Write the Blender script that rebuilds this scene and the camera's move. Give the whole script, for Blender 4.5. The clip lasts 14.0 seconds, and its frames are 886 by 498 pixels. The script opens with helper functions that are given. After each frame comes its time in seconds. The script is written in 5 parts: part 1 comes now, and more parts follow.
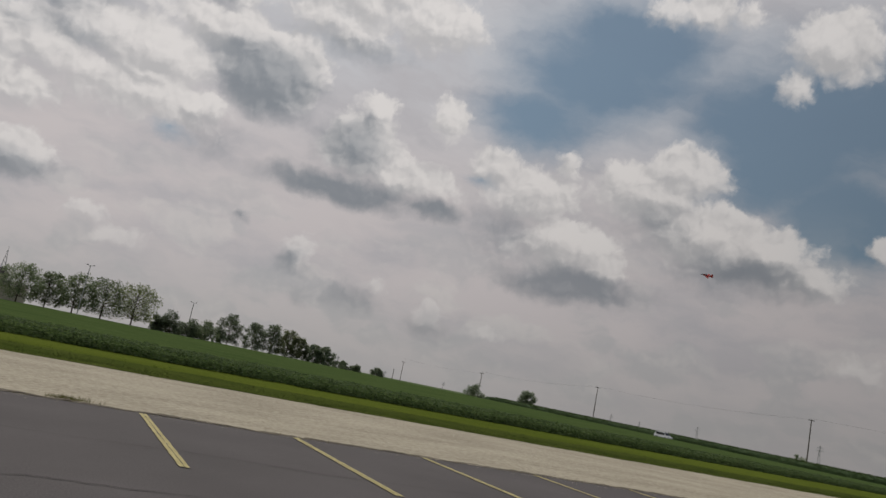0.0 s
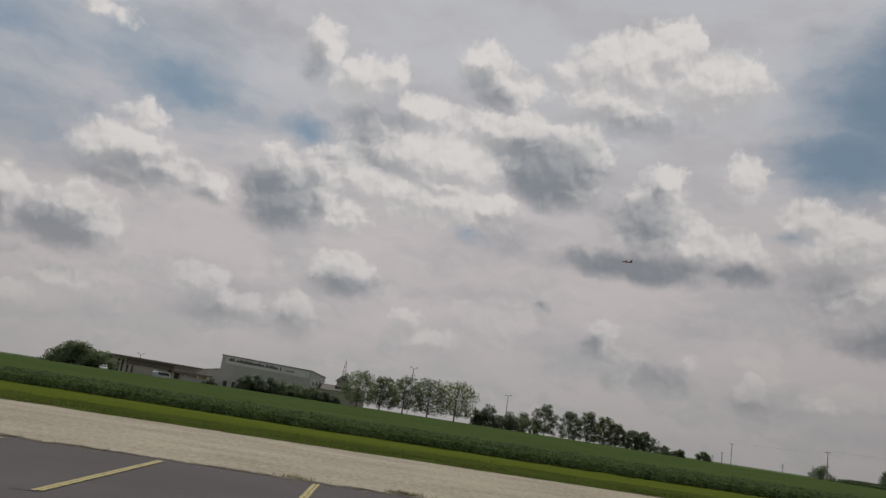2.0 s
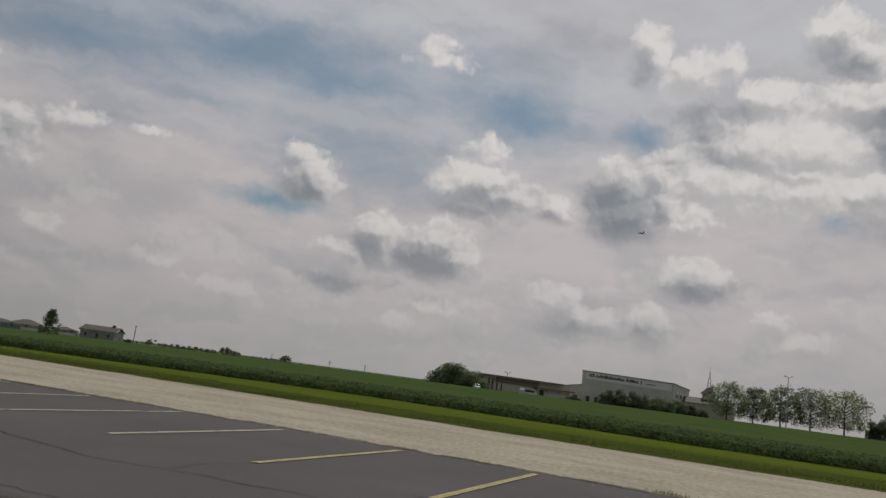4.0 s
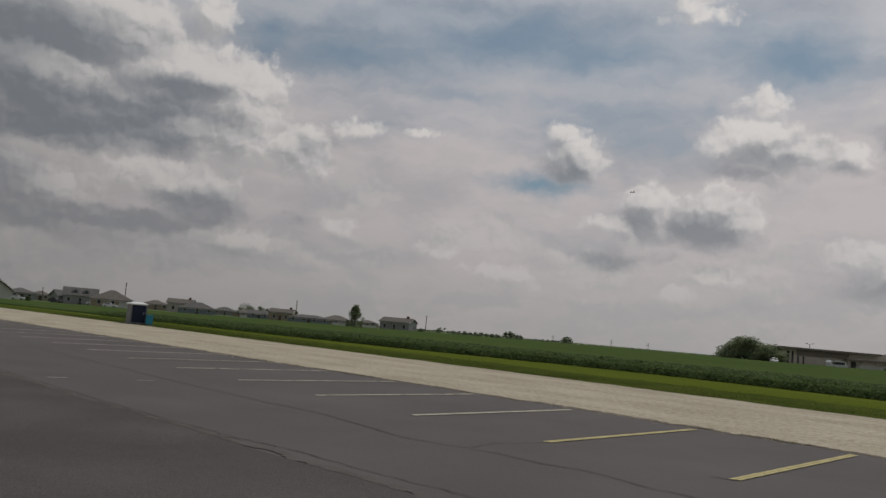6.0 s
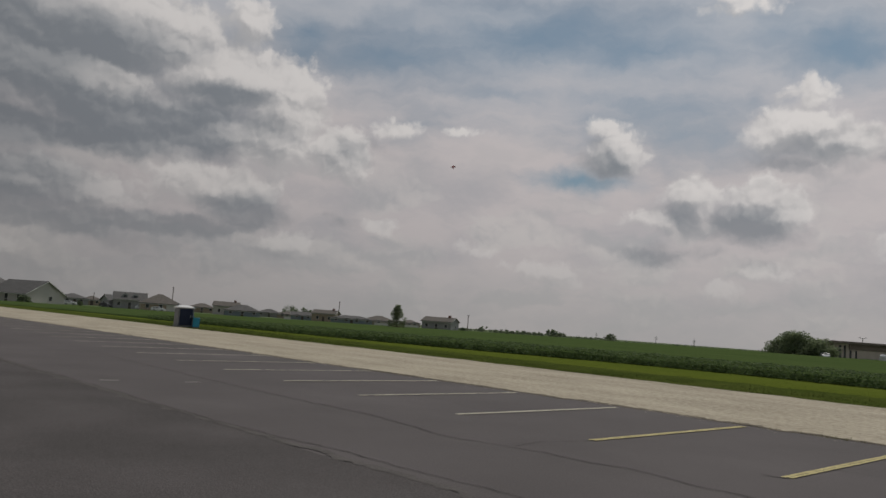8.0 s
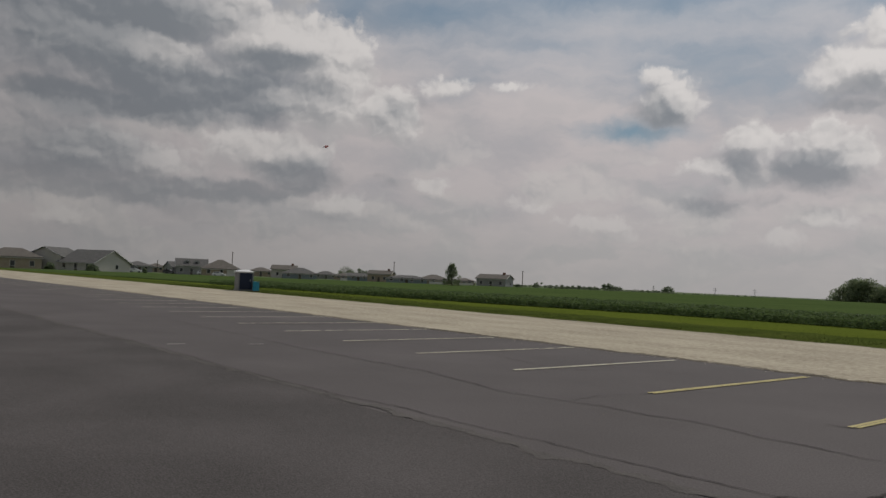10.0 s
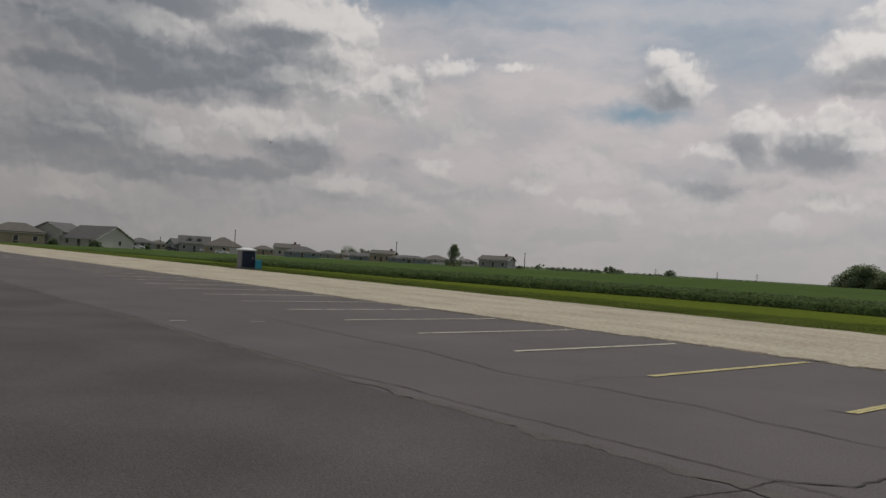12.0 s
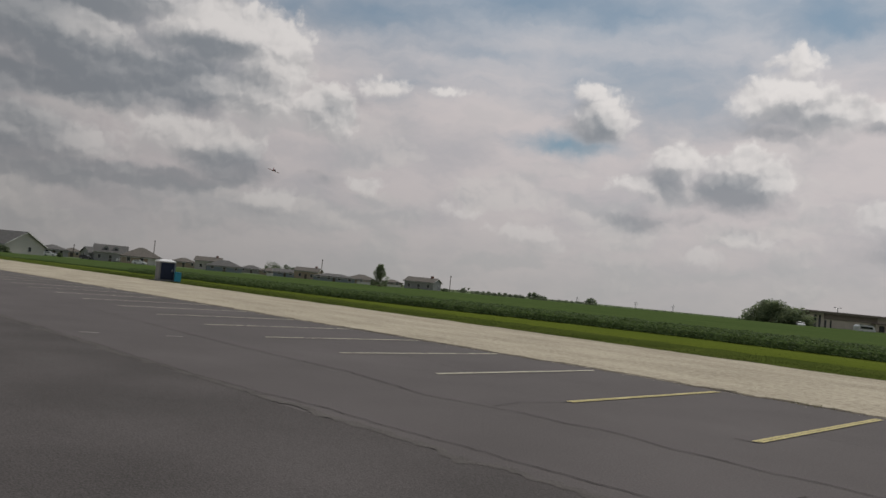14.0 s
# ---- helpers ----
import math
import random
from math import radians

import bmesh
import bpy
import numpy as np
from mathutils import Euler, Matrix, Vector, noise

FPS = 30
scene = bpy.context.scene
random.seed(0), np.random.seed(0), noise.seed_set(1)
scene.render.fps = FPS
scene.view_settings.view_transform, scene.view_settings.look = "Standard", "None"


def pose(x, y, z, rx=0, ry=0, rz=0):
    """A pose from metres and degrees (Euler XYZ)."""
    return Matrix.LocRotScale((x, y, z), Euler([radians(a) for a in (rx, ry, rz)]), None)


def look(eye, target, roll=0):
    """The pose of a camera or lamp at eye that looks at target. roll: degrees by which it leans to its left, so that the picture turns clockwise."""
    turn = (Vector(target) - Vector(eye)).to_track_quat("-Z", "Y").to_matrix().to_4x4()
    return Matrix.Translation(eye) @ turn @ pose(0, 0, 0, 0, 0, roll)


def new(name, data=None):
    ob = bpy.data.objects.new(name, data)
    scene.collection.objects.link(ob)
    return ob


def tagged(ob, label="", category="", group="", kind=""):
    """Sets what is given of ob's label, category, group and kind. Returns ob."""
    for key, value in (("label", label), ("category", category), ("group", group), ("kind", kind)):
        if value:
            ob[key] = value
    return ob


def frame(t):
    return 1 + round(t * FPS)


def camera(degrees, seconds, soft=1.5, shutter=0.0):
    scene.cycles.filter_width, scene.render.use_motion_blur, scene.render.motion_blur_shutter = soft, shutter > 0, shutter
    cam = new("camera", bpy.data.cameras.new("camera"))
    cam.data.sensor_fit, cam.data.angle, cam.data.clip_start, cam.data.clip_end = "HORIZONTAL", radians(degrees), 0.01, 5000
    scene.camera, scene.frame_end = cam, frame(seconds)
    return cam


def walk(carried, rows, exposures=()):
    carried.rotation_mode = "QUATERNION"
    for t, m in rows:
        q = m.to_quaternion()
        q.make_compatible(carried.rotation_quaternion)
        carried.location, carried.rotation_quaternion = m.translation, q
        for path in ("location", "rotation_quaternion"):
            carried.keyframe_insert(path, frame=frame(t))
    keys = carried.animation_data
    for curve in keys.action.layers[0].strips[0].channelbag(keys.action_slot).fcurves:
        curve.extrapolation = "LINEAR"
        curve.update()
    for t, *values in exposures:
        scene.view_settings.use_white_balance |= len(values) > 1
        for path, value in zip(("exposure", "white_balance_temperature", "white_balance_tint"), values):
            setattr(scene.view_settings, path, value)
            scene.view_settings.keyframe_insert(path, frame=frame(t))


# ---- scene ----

# the camera: someone stands still on the lot and turns slowly to the left
EYE = 1.605
cam = camera(60.19, 14.0, soft=1.5)


def aim(yaw, pitch, lean, x=0.0):
    """A view from the standing place: turned left by yaw, up by pitch, leaning left by lean."""
    return pose(x, 0, EYE, 0, 0, yaw) @ pose(0, 0, 0, 90 + pitch) @ pose(0, 0, 0, 0, 0, lean)


walk(cam, [
    (0.0, aim(-25.25, 9.83, 11.69, -0.06)),
    (0.5, aim(-20.67, 11.33, 7.88, -0.05)),
    (1.0, aim(-16.35, 12.01, 10.75, -0.03)),
    (1.5, aim(-9.34, 12.33, 8.77)),
    (2.0, aim(-2.03, 12.09, 8.78)),
    (2.5, aim(4.51, 11.69, 8.53)),
    (3.0, aim(11.69, 11.02, 8.76)),
    (3.5, aim(17.88, 10.38, 9.00)),
    (4.0, aim(23.83, 9.45, 7.46)),
    (6.5, aim(45.11, 5.57, 4.80)),
    (7.0, aim(44.11, 5.70, 4.35)),
    (7.5, aim(45.76, 6.06, 3.68)),
    (8.0, aim(46.90, 5.54, 4.02)),
    (8.5, aim(48.29, 5.19, 4.53)),
    (9.0, aim(49.98, 4.31, 2.65)),
    (11.5, aim(51.24, 0.90, 3.29)),
    (12.0, aim(50.80, 0.72, 3.21)),
    (12.5, aim(50.18, 0.88, 3.33)),
    (13.0, aim(49.39, 1.16, 3.74)),
    (13.5, aim(47.96, 1.74, 4.04)),
    (14.0, aim(45.44, 2.71, 5.38)),
], exposures=[(0.0, 0.0), (2.0, -0.06), (4.0, -0.1), (6.5, -0.1), (9.0, -0.06), (11.5, 0.05), (14.0, 0.13)])


# ---- world: hazy summer sky with backlit cumulus ----
SUN_AZ, SUN_EL = 12.0, 58.0   # bearing to the left of straight ahead, height
world = bpy.data.worlds.new("sky")
scene.world = world
world.use_nodes = True
wt = world.node_tree
wt.nodes.clear()


def wn(kind, **kw):
    n = wt.nodes.new(kind)
    for k, v in kw.items():
        if k == "operation":
            n.operation = v
        elif k == "data_type":
            n.data_type = v
        elif k == "blend_type":
            n.blend_type = v
    return n


def wmath(op, a, b=None, c=None, clamp=False):
    n = wn("ShaderNodeMath", operation=op)
    n.use_clamp = clamp
    for i, v in enumerate((a, b, c)):
        if v is None:
            continue
        if isinstance(v, (int, float)):
            n.inputs[i].default_value = v
        else:
            wt.links.new(v, n.inputs[i])
    return n.outputs[0]


def wvec(op, a, b):
    n = wn("ShaderNodeVectorMath", operation=op)
    for i, v in enumerate((a, b)):
        if isinstance(v, (tuple, list)):
            n.inputs[i].default_value = v
        elif v is not None:
            wt.links.new(v, n.inputs[i])
    return n.outputs["Value"] if op in ("LENGTH", "DOT_PRODUCT") else n.outputs["Vector"]


def wmix(fac, a, b):
    n = wn("ShaderNodeMix", data_type="RGBA")
    for s, v in ((n.inputs[0], fac), (n.inputs[6], a), (n.inputs[7], b)):
        if isinstance(v, (int, float)):
            s.default_value = v
        elif isinstance(v, tuple):
            s.default_value = (*v, 1)
        else:
            wt.links.new(v, s)
    return n.outputs[2]


def wramp(x, lo, hi):
    n = wn("ShaderNodeMapRange")
    n.interpolation_type = "SMOOTHSTEP"
    wt.links.new(x, n.inputs[0])
    n.inputs[1].default_value, n.inputs[2].default_value = lo, hi
    return n.outputs[0]


def wnoise(vec, scale, detail, rough=0.55):
    n = wn("ShaderNodeTexNoise")
    wt.links.new(vec, n.inputs["Vector"])
    n.inputs["Scale"].default_value, n.inputs["Detail"].default_value, n.inputs["Roughness"].default_value = scale, detail, rough
    return n


coord = wn("ShaderNodeTexCoord").outputs["Generated"]
way = wvec("NORMALIZE", coord, None)
split = wn("ShaderNodeSeparateXYZ")
wt.links.new(way, split.inputs[0])
bearing = wmath("MULTIPLY", wmath("ARCTAN2", wmath("MULTIPLY", split.outputs[0], -1.0), split.outputs[1]), 180 / math.pi)
height = wmath("MULTIPLY", wmath("ARCSINE", split.outputs[2]), 180 / math.pi)
join = wn("ShaderNodeCombineXYZ")
wt.links.new(bearing, join.inputs[0])
wt.links.new(height, join.inputs[1])
flat = join.outputs[0]

# billowing: the cloud outlines are pushed about at two scales
big = wnoise(flat, 0.17, 2.0)
fine = wnoise(flat, 0.62, 5.0, 0.55)
centre = (0.5, 0.5, 0.5)
push = wvec("ADD", wvec("MULTIPLY", wvec("SUBTRACT", big.outputs["Color"], centre), (2.2, 1.4, 0)),
            wvec("MULTIPLY", wvec("SUBTRACT", fine.outputs["Color"], centre), (1.9, 1.5, 0)))
here = wvec("ADD", flat, push)


def billows(vec):
    """Cauliflower heads within heads, 0 in the creases and 1 on the bumps."""
    n = wn("ShaderNodeTexVoronoi")
    n.feature = "SMOOTH_F1"
    n.normalize = True
    n.inputs["Scale"].default_value, n.inputs["Smoothness"].default_value = 0.58, 0.35
    n.inputs["Detail"].default_value, n.inputs["Roughness"].default_value, n.inputs["Lacunarity"].default_value = 2.0, 0.50, 2.2
    wt.links.new(vec, n.inputs["Vector"])
    return wmath("MULTIPLY_ADD", n.outputs["Distance"], -1.7, 1.1)


curl = wvec("MULTIPLY", wvec("SUBTRACT", fine.outputs["Color"], centre), (1.3, 1.3, 0))
curled = wvec("ADD", flat, curl)
lump = billows(curled)
lump_up = billows(wvec("ADD", curled, (-0.20, 0.32, 0)))
soft_here = wnoise(wvec("MULTIPLY", here, (0.8, 1.2, 1)), 0.30, 3.0, 0.5)
soft_up = wnoise(wvec("ADD", wvec("MULTIPLY", here, (0.8, 1.2, 1)), (-0.2, 0.8, 0)), 0.30, 3.0, 0.5)

body, above, dark, clear = [None], [None], [None], [None]
higher = wvec("ADD", here, (-0.4, 0.75, 0))


def pile(store, az, el, w, h, k, soft, where=here):
    d = wvec("LENGTH", wvec("MULTIPLY", wvec("SUBTRACT", where, (az, el, 0)), (1 / w, 1 / h, 0)), None)
    v = wmath("MULTIPLY_ADD", d, -k, k)
    store[0] = v if store[0] is None else wmath("SMOOTH_MAX", store[0], v, soft)


def puff(az, el, w, h):
    """The white body of a cumulus at a bearing and height in degrees, w and h its half sizes."""
    for store, where in ((body, here), (above, higher)):
        pile(store, az, el, 1.05 * w, 1.08 * h, 0.7 * min(w, h) + 0.3, 0.25, where)


def shade(az, el, w, h, k):
    """The grey underside of a cloud, k how thick it is."""
    pile(dark, az, el, 1.5 * w, 1.5 * h, 1.5 * k, 0.12)


def gap(az, el, w, h, k):
    """An opening with blue sky."""
    pile(clear, az, el, 1.5 * w, 1.5 * h, 1.3 * k, 0.15)


puff(6.0, 16.7, 4.5, 2.3)
puff(-0.4, 18.7, 7.5, 2.4)
puff(-6.5, 21.4, 6.4, 2.1)
puff(-13.5, 24.5, 5.6, 1.9)
puff(-21.0, 25.8, 4.5, 2.3)
puff(6.1, 13.3, 3.0, 1.5)
puff(-1.3, 15.5, 6.0, 2.3)
puff(-9.5, 19.9, 4.7, 3.3)
puff(-18.1, 18.8, 1.7, 1.5)
puff(-17.5, 15.9, 3.6, 2.7)
puff(-21.4, 14.5, 4.5, 1.6)
puff(-28.1, 16.5, 2.6, 1.8)
puff(-31.1, 15.1, 3.9, 2.3)
puff(-33.7, 17.4, 1.1, 1.3)
puff(-42.2, 18.1, 3.4, 2.2)
puff(-39.8, 16.4, 4.7, 2.6)
puff(-44.2, 13.9, 4.3, 2.8)
puff(-48.2, 13.2, 3.4, 2.0)
puff(-51.3, 11.5, 3.2, 1.3)
puff(-34.3, 11.6, 4.7, 2.3)
puff(-37.0, 10.6, 2.1, 1.5)
puff(-23.7, 19.4, 1.7, 1.8)
puff(-41.9, 29.1, 4.9, 1.4)
puff(-51.3, 27.2, 4.1, 2.6)
puff(-48.6, 24.8, 1.4, 1.6)
puff(-14.6, 7.3, 1.4, 1.7)
puff(-20.6, 6.3, 1.1, 0.9)
puff(4.9, 9.1, 2.8, 1.8)
puff(-0.0, 6.3, 1.9, 0.9)
puff(-2.5, 5.3, 2.3, 0.9)
puff(-29.3, 4.2, 1.5, 0.7)
puff(-25.1, 4.7, 1.4, 1.1)
puff(-55.5, 14.0, 0.9, 1.1)
puff(-55.3, 5.8, 2.3, 1.3)
shade(-9.6, 19.3, 4.1, 2.7, 0.95)
shade(-17.3, 16.1, 3.2, 2.1, 0.70)
shade(-16.5, 12.6, 5.3, 1.0, 0.80)
shade(-23.6, 12.6, 2.6, 0.8, 0.60)
shade(-41.4, 14.4, 3.0, 1.9, 0.35)
shade(-46.9, 11.7, 4.5, 1.5, 0.55)
shade(-34.8, 8.9, 4.7, 1.2, 0.80)
shade(-37.4, 8.5, 2.6, 0.8, 0.60)
shade(-29.9, 11.9, 2.6, 1.7, 0.45)
shade(-14.7, 6.6, 1.3, 1.0, 0.70)
shade(-19.2, 5.0, 1.9, 0.9, 0.50)
shade(-25.2, 4.2, 1.6, 1.1, 0.60)
shade(4.5, 8.6, 2.3, 1.0, 0.75)
shade(-15.9, 4.3, 1.0, 0.7, 0.50)
shade(-6.9, 14.0, 2.3, 1.5, 0.35)
shade(6.3, 17.7, 3.8, 1.1, 0.50)
shade(-10.2, 8.8, 0.5, 0.5, 0.50)
shade(-20.4, 13.0, 2.3, 0.9, 0.50)
puff(35.4, 15.0, 1.3, 1.1)
puff(34.2, 13.3, 2.2, 1.8)
puff(21.3, 17.0, 1.5, 1.3)
puff(22.2, 15.0, 3.6, 1.7)
puff(19.1, 13.9, 3.2, 1.7)
puff(16.0, 13.6, 2.3, 1.1)
puff(10.9, 15.7, 2.7, 1.9)
puff(7.6, 14.4, 1.7, 1.7)
puff(9.9, 13.9, 2.6, 1.9)
puff(5.8, 14.0, 1.7, 1.1)
puff(28.9, 10.3, 3.4, 1.4)
puff(24.8, 10.3, 2.8, 1.6)
puff(22.7, 9.0, 1.8, 1.6)
puff(32.2, 8.7, 1.9, 1.1)
puff(4.7, 9.2, 1.8, 1.4)
puff(15.1, 6.7, 2.3, 1.5)
puff(12.5, 5.6, 2.4, 1.2)
puff(8.0, 5.6, 1.8, 1.6)
puff(9.7, 25.6, 1.9, 1.9)
puff(6.2, 23.4, 3.0, 2.0)
puff(3.6, 24.2, 1.5, 1.6)
puff(1.3, 21.6, 2.3, 1.5)
puff(-3.1, 26.2, 2.6, 1.7)
puff(-5.6, 24.5, 2.8, 2.0)
puff(-14.3, 26.6, 4.7, 2.7)
puff(-17.9, 27.6, 3.0, 2.3)
puff(-10.3, 26.0, 1.9, 1.4)
puff(-14.5, 23.7, 4.1, 1.5)
puff(-1.2, 17.1, 3.8, 1.7)
puff(-5.0, 15.7, 2.6, 1.6)
puff(26.6, 23.9, 1.8, 1.3)
puff(39.4, 4.4, 3.2, 0.9)
puff(37.5, 3.8, 2.3, 0.8)
puff(26.6, 3.5, 2.3, 0.8)
puff(23.6, 4.8, 2.3, 0.8)
puff(-0.3, 6.4, 1.9, 0.8)
puff(-2.8, 5.5, 1.9, 0.8)
shade(34.8, 12.8, 2.0, 1.3, 0.60)
shade(20.1, 13.4, 3.6, 1.3, 0.40)
shade(10.8, 14.0, 2.9, 2.1, 0.90)
shade(24.5, 8.4, 3.0, 1.6, 0.75)
shade(29.6, 8.6, 1.9, 1.2, 0.65)
shade(32.3, 5.7, 2.4, 0.8, 0.60)
shade(27.5, 6.1, 2.6, 0.6, 0.40)
shade(4.6, 8.7, 1.7, 0.8, 0.75)
shade(7.9, 5.0, 1.8, 1.1, 0.60)
shade(5.3, 19.9, 3.0, 1.4, 0.70)
shade(-4.4, 24.1, 2.3, 1.3, 0.50)
shade(13.5, 4.8, 3.0, 0.8, 0.40)
shade(16.1, 12.7, 1.5, 0.5, 0.30)
shade(-15.6, 22.8, 3.8, 0.9, 0.35)
shade(10.3, 23.5, 0.9, 1.3, 0.35)
gap(36.9, 11.2, 3.2, 0.8, 0.55)
gap(19.2, 20.0, 5.6, 2.6, 0.50)
gap(34.1, 19.8, 9.8, 2.3, 0.42)
gap(23.4, 21.2, 4.1, 2.3, 0.40)
gap(10.0, 19.0, 1.5, 1.1, 0.50)
gap(-14.0, 24.8, 1.1, 0.7, 0.50)
gap(2.8, 18.1, 1.1, 0.5, 0.40)
gap(-34.1, 24.4, 6.4, 4.1, 0.85)
gap(-30.8, 20.7, 4.5, 2.3, 0.80)
gap(-49.1, 20.7, 4.9, 4.5, 1.10)
gap(-52.9, 15.6, 4.1, 3.4, 1.10)
gap(-35.7, 27.3, 4.1, 2.3, 0.90)
gap(-54.7, 22.4, 4.5, 3.0, 0.95)
gap(-27.4, 15.5, 1.1, 0.5, 0.50)
gap(-3.8, 13.5, 1.1, 0.5, 0.40)
puff(55.2, 11.9, 2.8, 2.3)
puff(58.8, 14.4, 3.4, 2.6)
puff(60.3, 11.9, 4.1, 2.1)
puff(75.7, 7.6, 4.1, 1.8)
puff(64.5, 8.5, 5.6, 1.9)
puff(72.1, 7.1, 4.1, 1.5)
puff(44.3, 5.8, 1.5, 0.7)
puff(38.4, 4.4, 2.6, 0.9)
puff(52.2, 6.9, 1.9, 0.6)
puff(51.1, 14.2, 2.3, 0.8)
puff(45.6, 14.3, 1.5, 0.5)
puff(58.6, 5.0, 2.3, 0.9)
puff(76.8, 3.1, 2.3, 0.8)
puff(71.9, 18.6, 9.8, 2.6)
puff(62.7, 20.3, 1.9, 1.9)
puff(63.1, 16.4, 5.6, 2.6)
puff(73.6, 14.9, 7.5, 1.9)
puff(58.2, 16.2, 2.3, 2.1)
puff(26.1, 23.0, 3.8, 0.7)
puff(21.5, 17.2, 1.7, 1.1)
puff(21.8, 14.8, 4.1, 1.7)
shade(73.6, 18.1, 8.3, 1.6, 0.85)
shade(72.1, 10.9, 7.5, 1.2, 0.95)
shade(66.2, 11.8, 4.5, 1.0, 0.85)
shade(63.8, 15.3, 4.1, 1.4, 0.65)
shade(76.9, 10.8, 4.1, 1.6, 0.95)
shade(54.4, 12.1, 2.3, 1.6, 0.50)
shade(67.9, 5.6, 6.8, 0.8, 0.95)
shade(61.8, 7.2, 3.0, 1.6, 0.90)
shade(73.2, 4.9, 3.0, 0.8, 0.80)
shade(54.8, 7.1, 1.4, 0.6, 0.50)
shade(22.4, 12.5, 3.4, 0.8, 0.35)
shade(31.7, 5.4, 2.3, 0.8, 0.60)
shade(25.1, 5.3, 3.4, 0.7, 0.40)
shade(61.4, 19.8, 1.1, 0.8, 0.25)
shade(75.5, 7.1, 1.5, 1.0, 0.40)
shade(58.8, 4.6, 2.3, 0.7, 0.30)
shade(68.4, 2.9, 7.5, 0.8, 0.30)
gap(51.6, 19.4, 7.1, 1.8, 0.45)
gap(32.3, 20.4, 11.3, 2.3, 0.45)
gap(19.1, 20.8, 3.8, 1.9, 0.35)
gap(58.5, 20.2, 2.6, 1.9, 0.50)
gap(42.7, 17.3, 6.0, 1.0, 0.35)
shade(77.0, 16.5, 8.0, 4.0, 0.95)
shade(69.0, 13.0, 9.0, 2.2, 0.85)
shade(77.0, 8.0, 7.0, 4.0, 0.70)
shade(74.0, 4.5, 10.0, 2.5, 0.40)
gap(42.0, 21.0, 22.0, 4.0, 0.45)
gap(36.0, 17.0, 15.0, 2.5, 0.30)
gap(-50.0, 22.0, 8.0, 5.0, 0.90)
gap(-38.0, 26.0, 6.0, 4.0, 0.80)

sky = wn("ShaderNodeTexSky")
sky.sky_type = "NISHITA"
sky.sun_disc = False
sky.sun_elevation, sky.sun_rotation = radians(SUN_EL), radians(-SUN_AZ)
sky.dust_density, sky.air_density = 1.0, 1.0
blue = wmix(0.35, wvec("MULTIPLY", sky.outputs[0], (0.038, 0.046, 0.046)), (0.20, 0.245, 0.275))
streaks = wnoise(wvec("MULTIPLY", here, (0.42, 1.25, 1)), 0.20, 6.0, 0.55)
HAZE, HAZE_DIM, WHITE, GREY = (0.452, 0.418, 0.418), (0.362, 0.350, 0.364), (0.575, 0.550, 0.535), (0.175, 0.192, 0.214)
veil = wmix(wramp(streaks.outputs[0], 0.30, 0.60), HAZE_DIM, wmix(wramp(height, 12, 24), HAZE, (0.405, 0.408, 0.428)))
openness = wmath("ADD", clear[0], wmath("MULTIPLY_ADD", streaks.outputs[0], -1.1, 0.55))
openness = wmath("MAXIMUM", wramp(openness, -0.18, 0.80), wramp(height, 26, 60))
base = wmix(wmath("MULTIPLY", openness, 0.95), veil, blue)
# light from above on each billow, and on each cloud's crown
relief = wmath("ADD", wmath("MULTIPLY", wmath("SUBTRACT", lump, lump_up), 0.75), wmath("MULTIPLY", wmath("SUBTRACT", soft_here.outputs[0], soft_up.outputs[0]), 1.9))
crown = wramp(wmath("SUBTRACT", body[0], above[0]), -0.85, 0.62)
tone = wramp(wmath("ADD", wmath("MULTIPLY_ADD", crown, 0.70, -0.42), wmath("ADD", relief, wmath("MULTIPLY_ADD", lump, 0.24, -0.08))), -0.40, 0.52)
# small far cumulus scattered low down
crowd = wnoise(wvec("MULTIPLY", here, (0.55, 1.15, 1)), 0.30, 4.0, 0.48)
low = wmath("MULTIPLY", wramp(wmath("MULTIPLY", height, -1.0), -18.0, -4.0), wramp(crowd.outputs[0], 0.46, 0.60))
base = wmix(wmath("MULTIPLY", low, 0.65), base, wmix(tone, (0.34, 0.342, 0.35), (0.50, 0.475, 0.46)))
distant = wmath("MULTIPLY_ADD", wramp(height, 2.0, 13.0), 0.5, 0.5)
wisps = wnoise(curled, 2.2, 3.0, 0.6)
body_f = wmath("ADD", body[0], wmath("MULTIPLY_ADD", lump, 1.25, -0.78))
body_f = wmath("ADD", body_f, wmath("MULTIPLY_ADD", wisps.outputs[0], 0.55, -0.27))
firm = wramp(body_f, -0.10, 0.52)
loose = wramp(body_f, -0.05, 1.1)
cover = wmath("ADD", wmath("MULTIPLY", crown, firm), wmath("MULTIPLY", wmath("SUBTRACT", 1.0, crown), loose))
cover = wmath("MULTIPLY", cover, wmath("MULTIPLY", distant, 0.92))
lit = wmix(tone, (0.385, 0.377, 0.378), WHITE)
col = wmix(cover, base, lit)
dark_f = wmath("ADD", wmath("ADD", dark[0], wmath("MULTIPLY_ADD", crown, -0.30, 0.14)), wmath("MULTIPLY_ADD", relief, -0.35, wmath("MULTIPLY_ADD", soft_here.outputs[0], 0.5, -0.25)))
under = wmath("MULTIPLY", wramp(dark_f, 0.0, 0.95), wmath("MULTIPLY_ADD", distant, 0.62, 0.30))
col = wmix(under, col, wmix(tone, GREY, (0.27, 0.28, 0.296)))
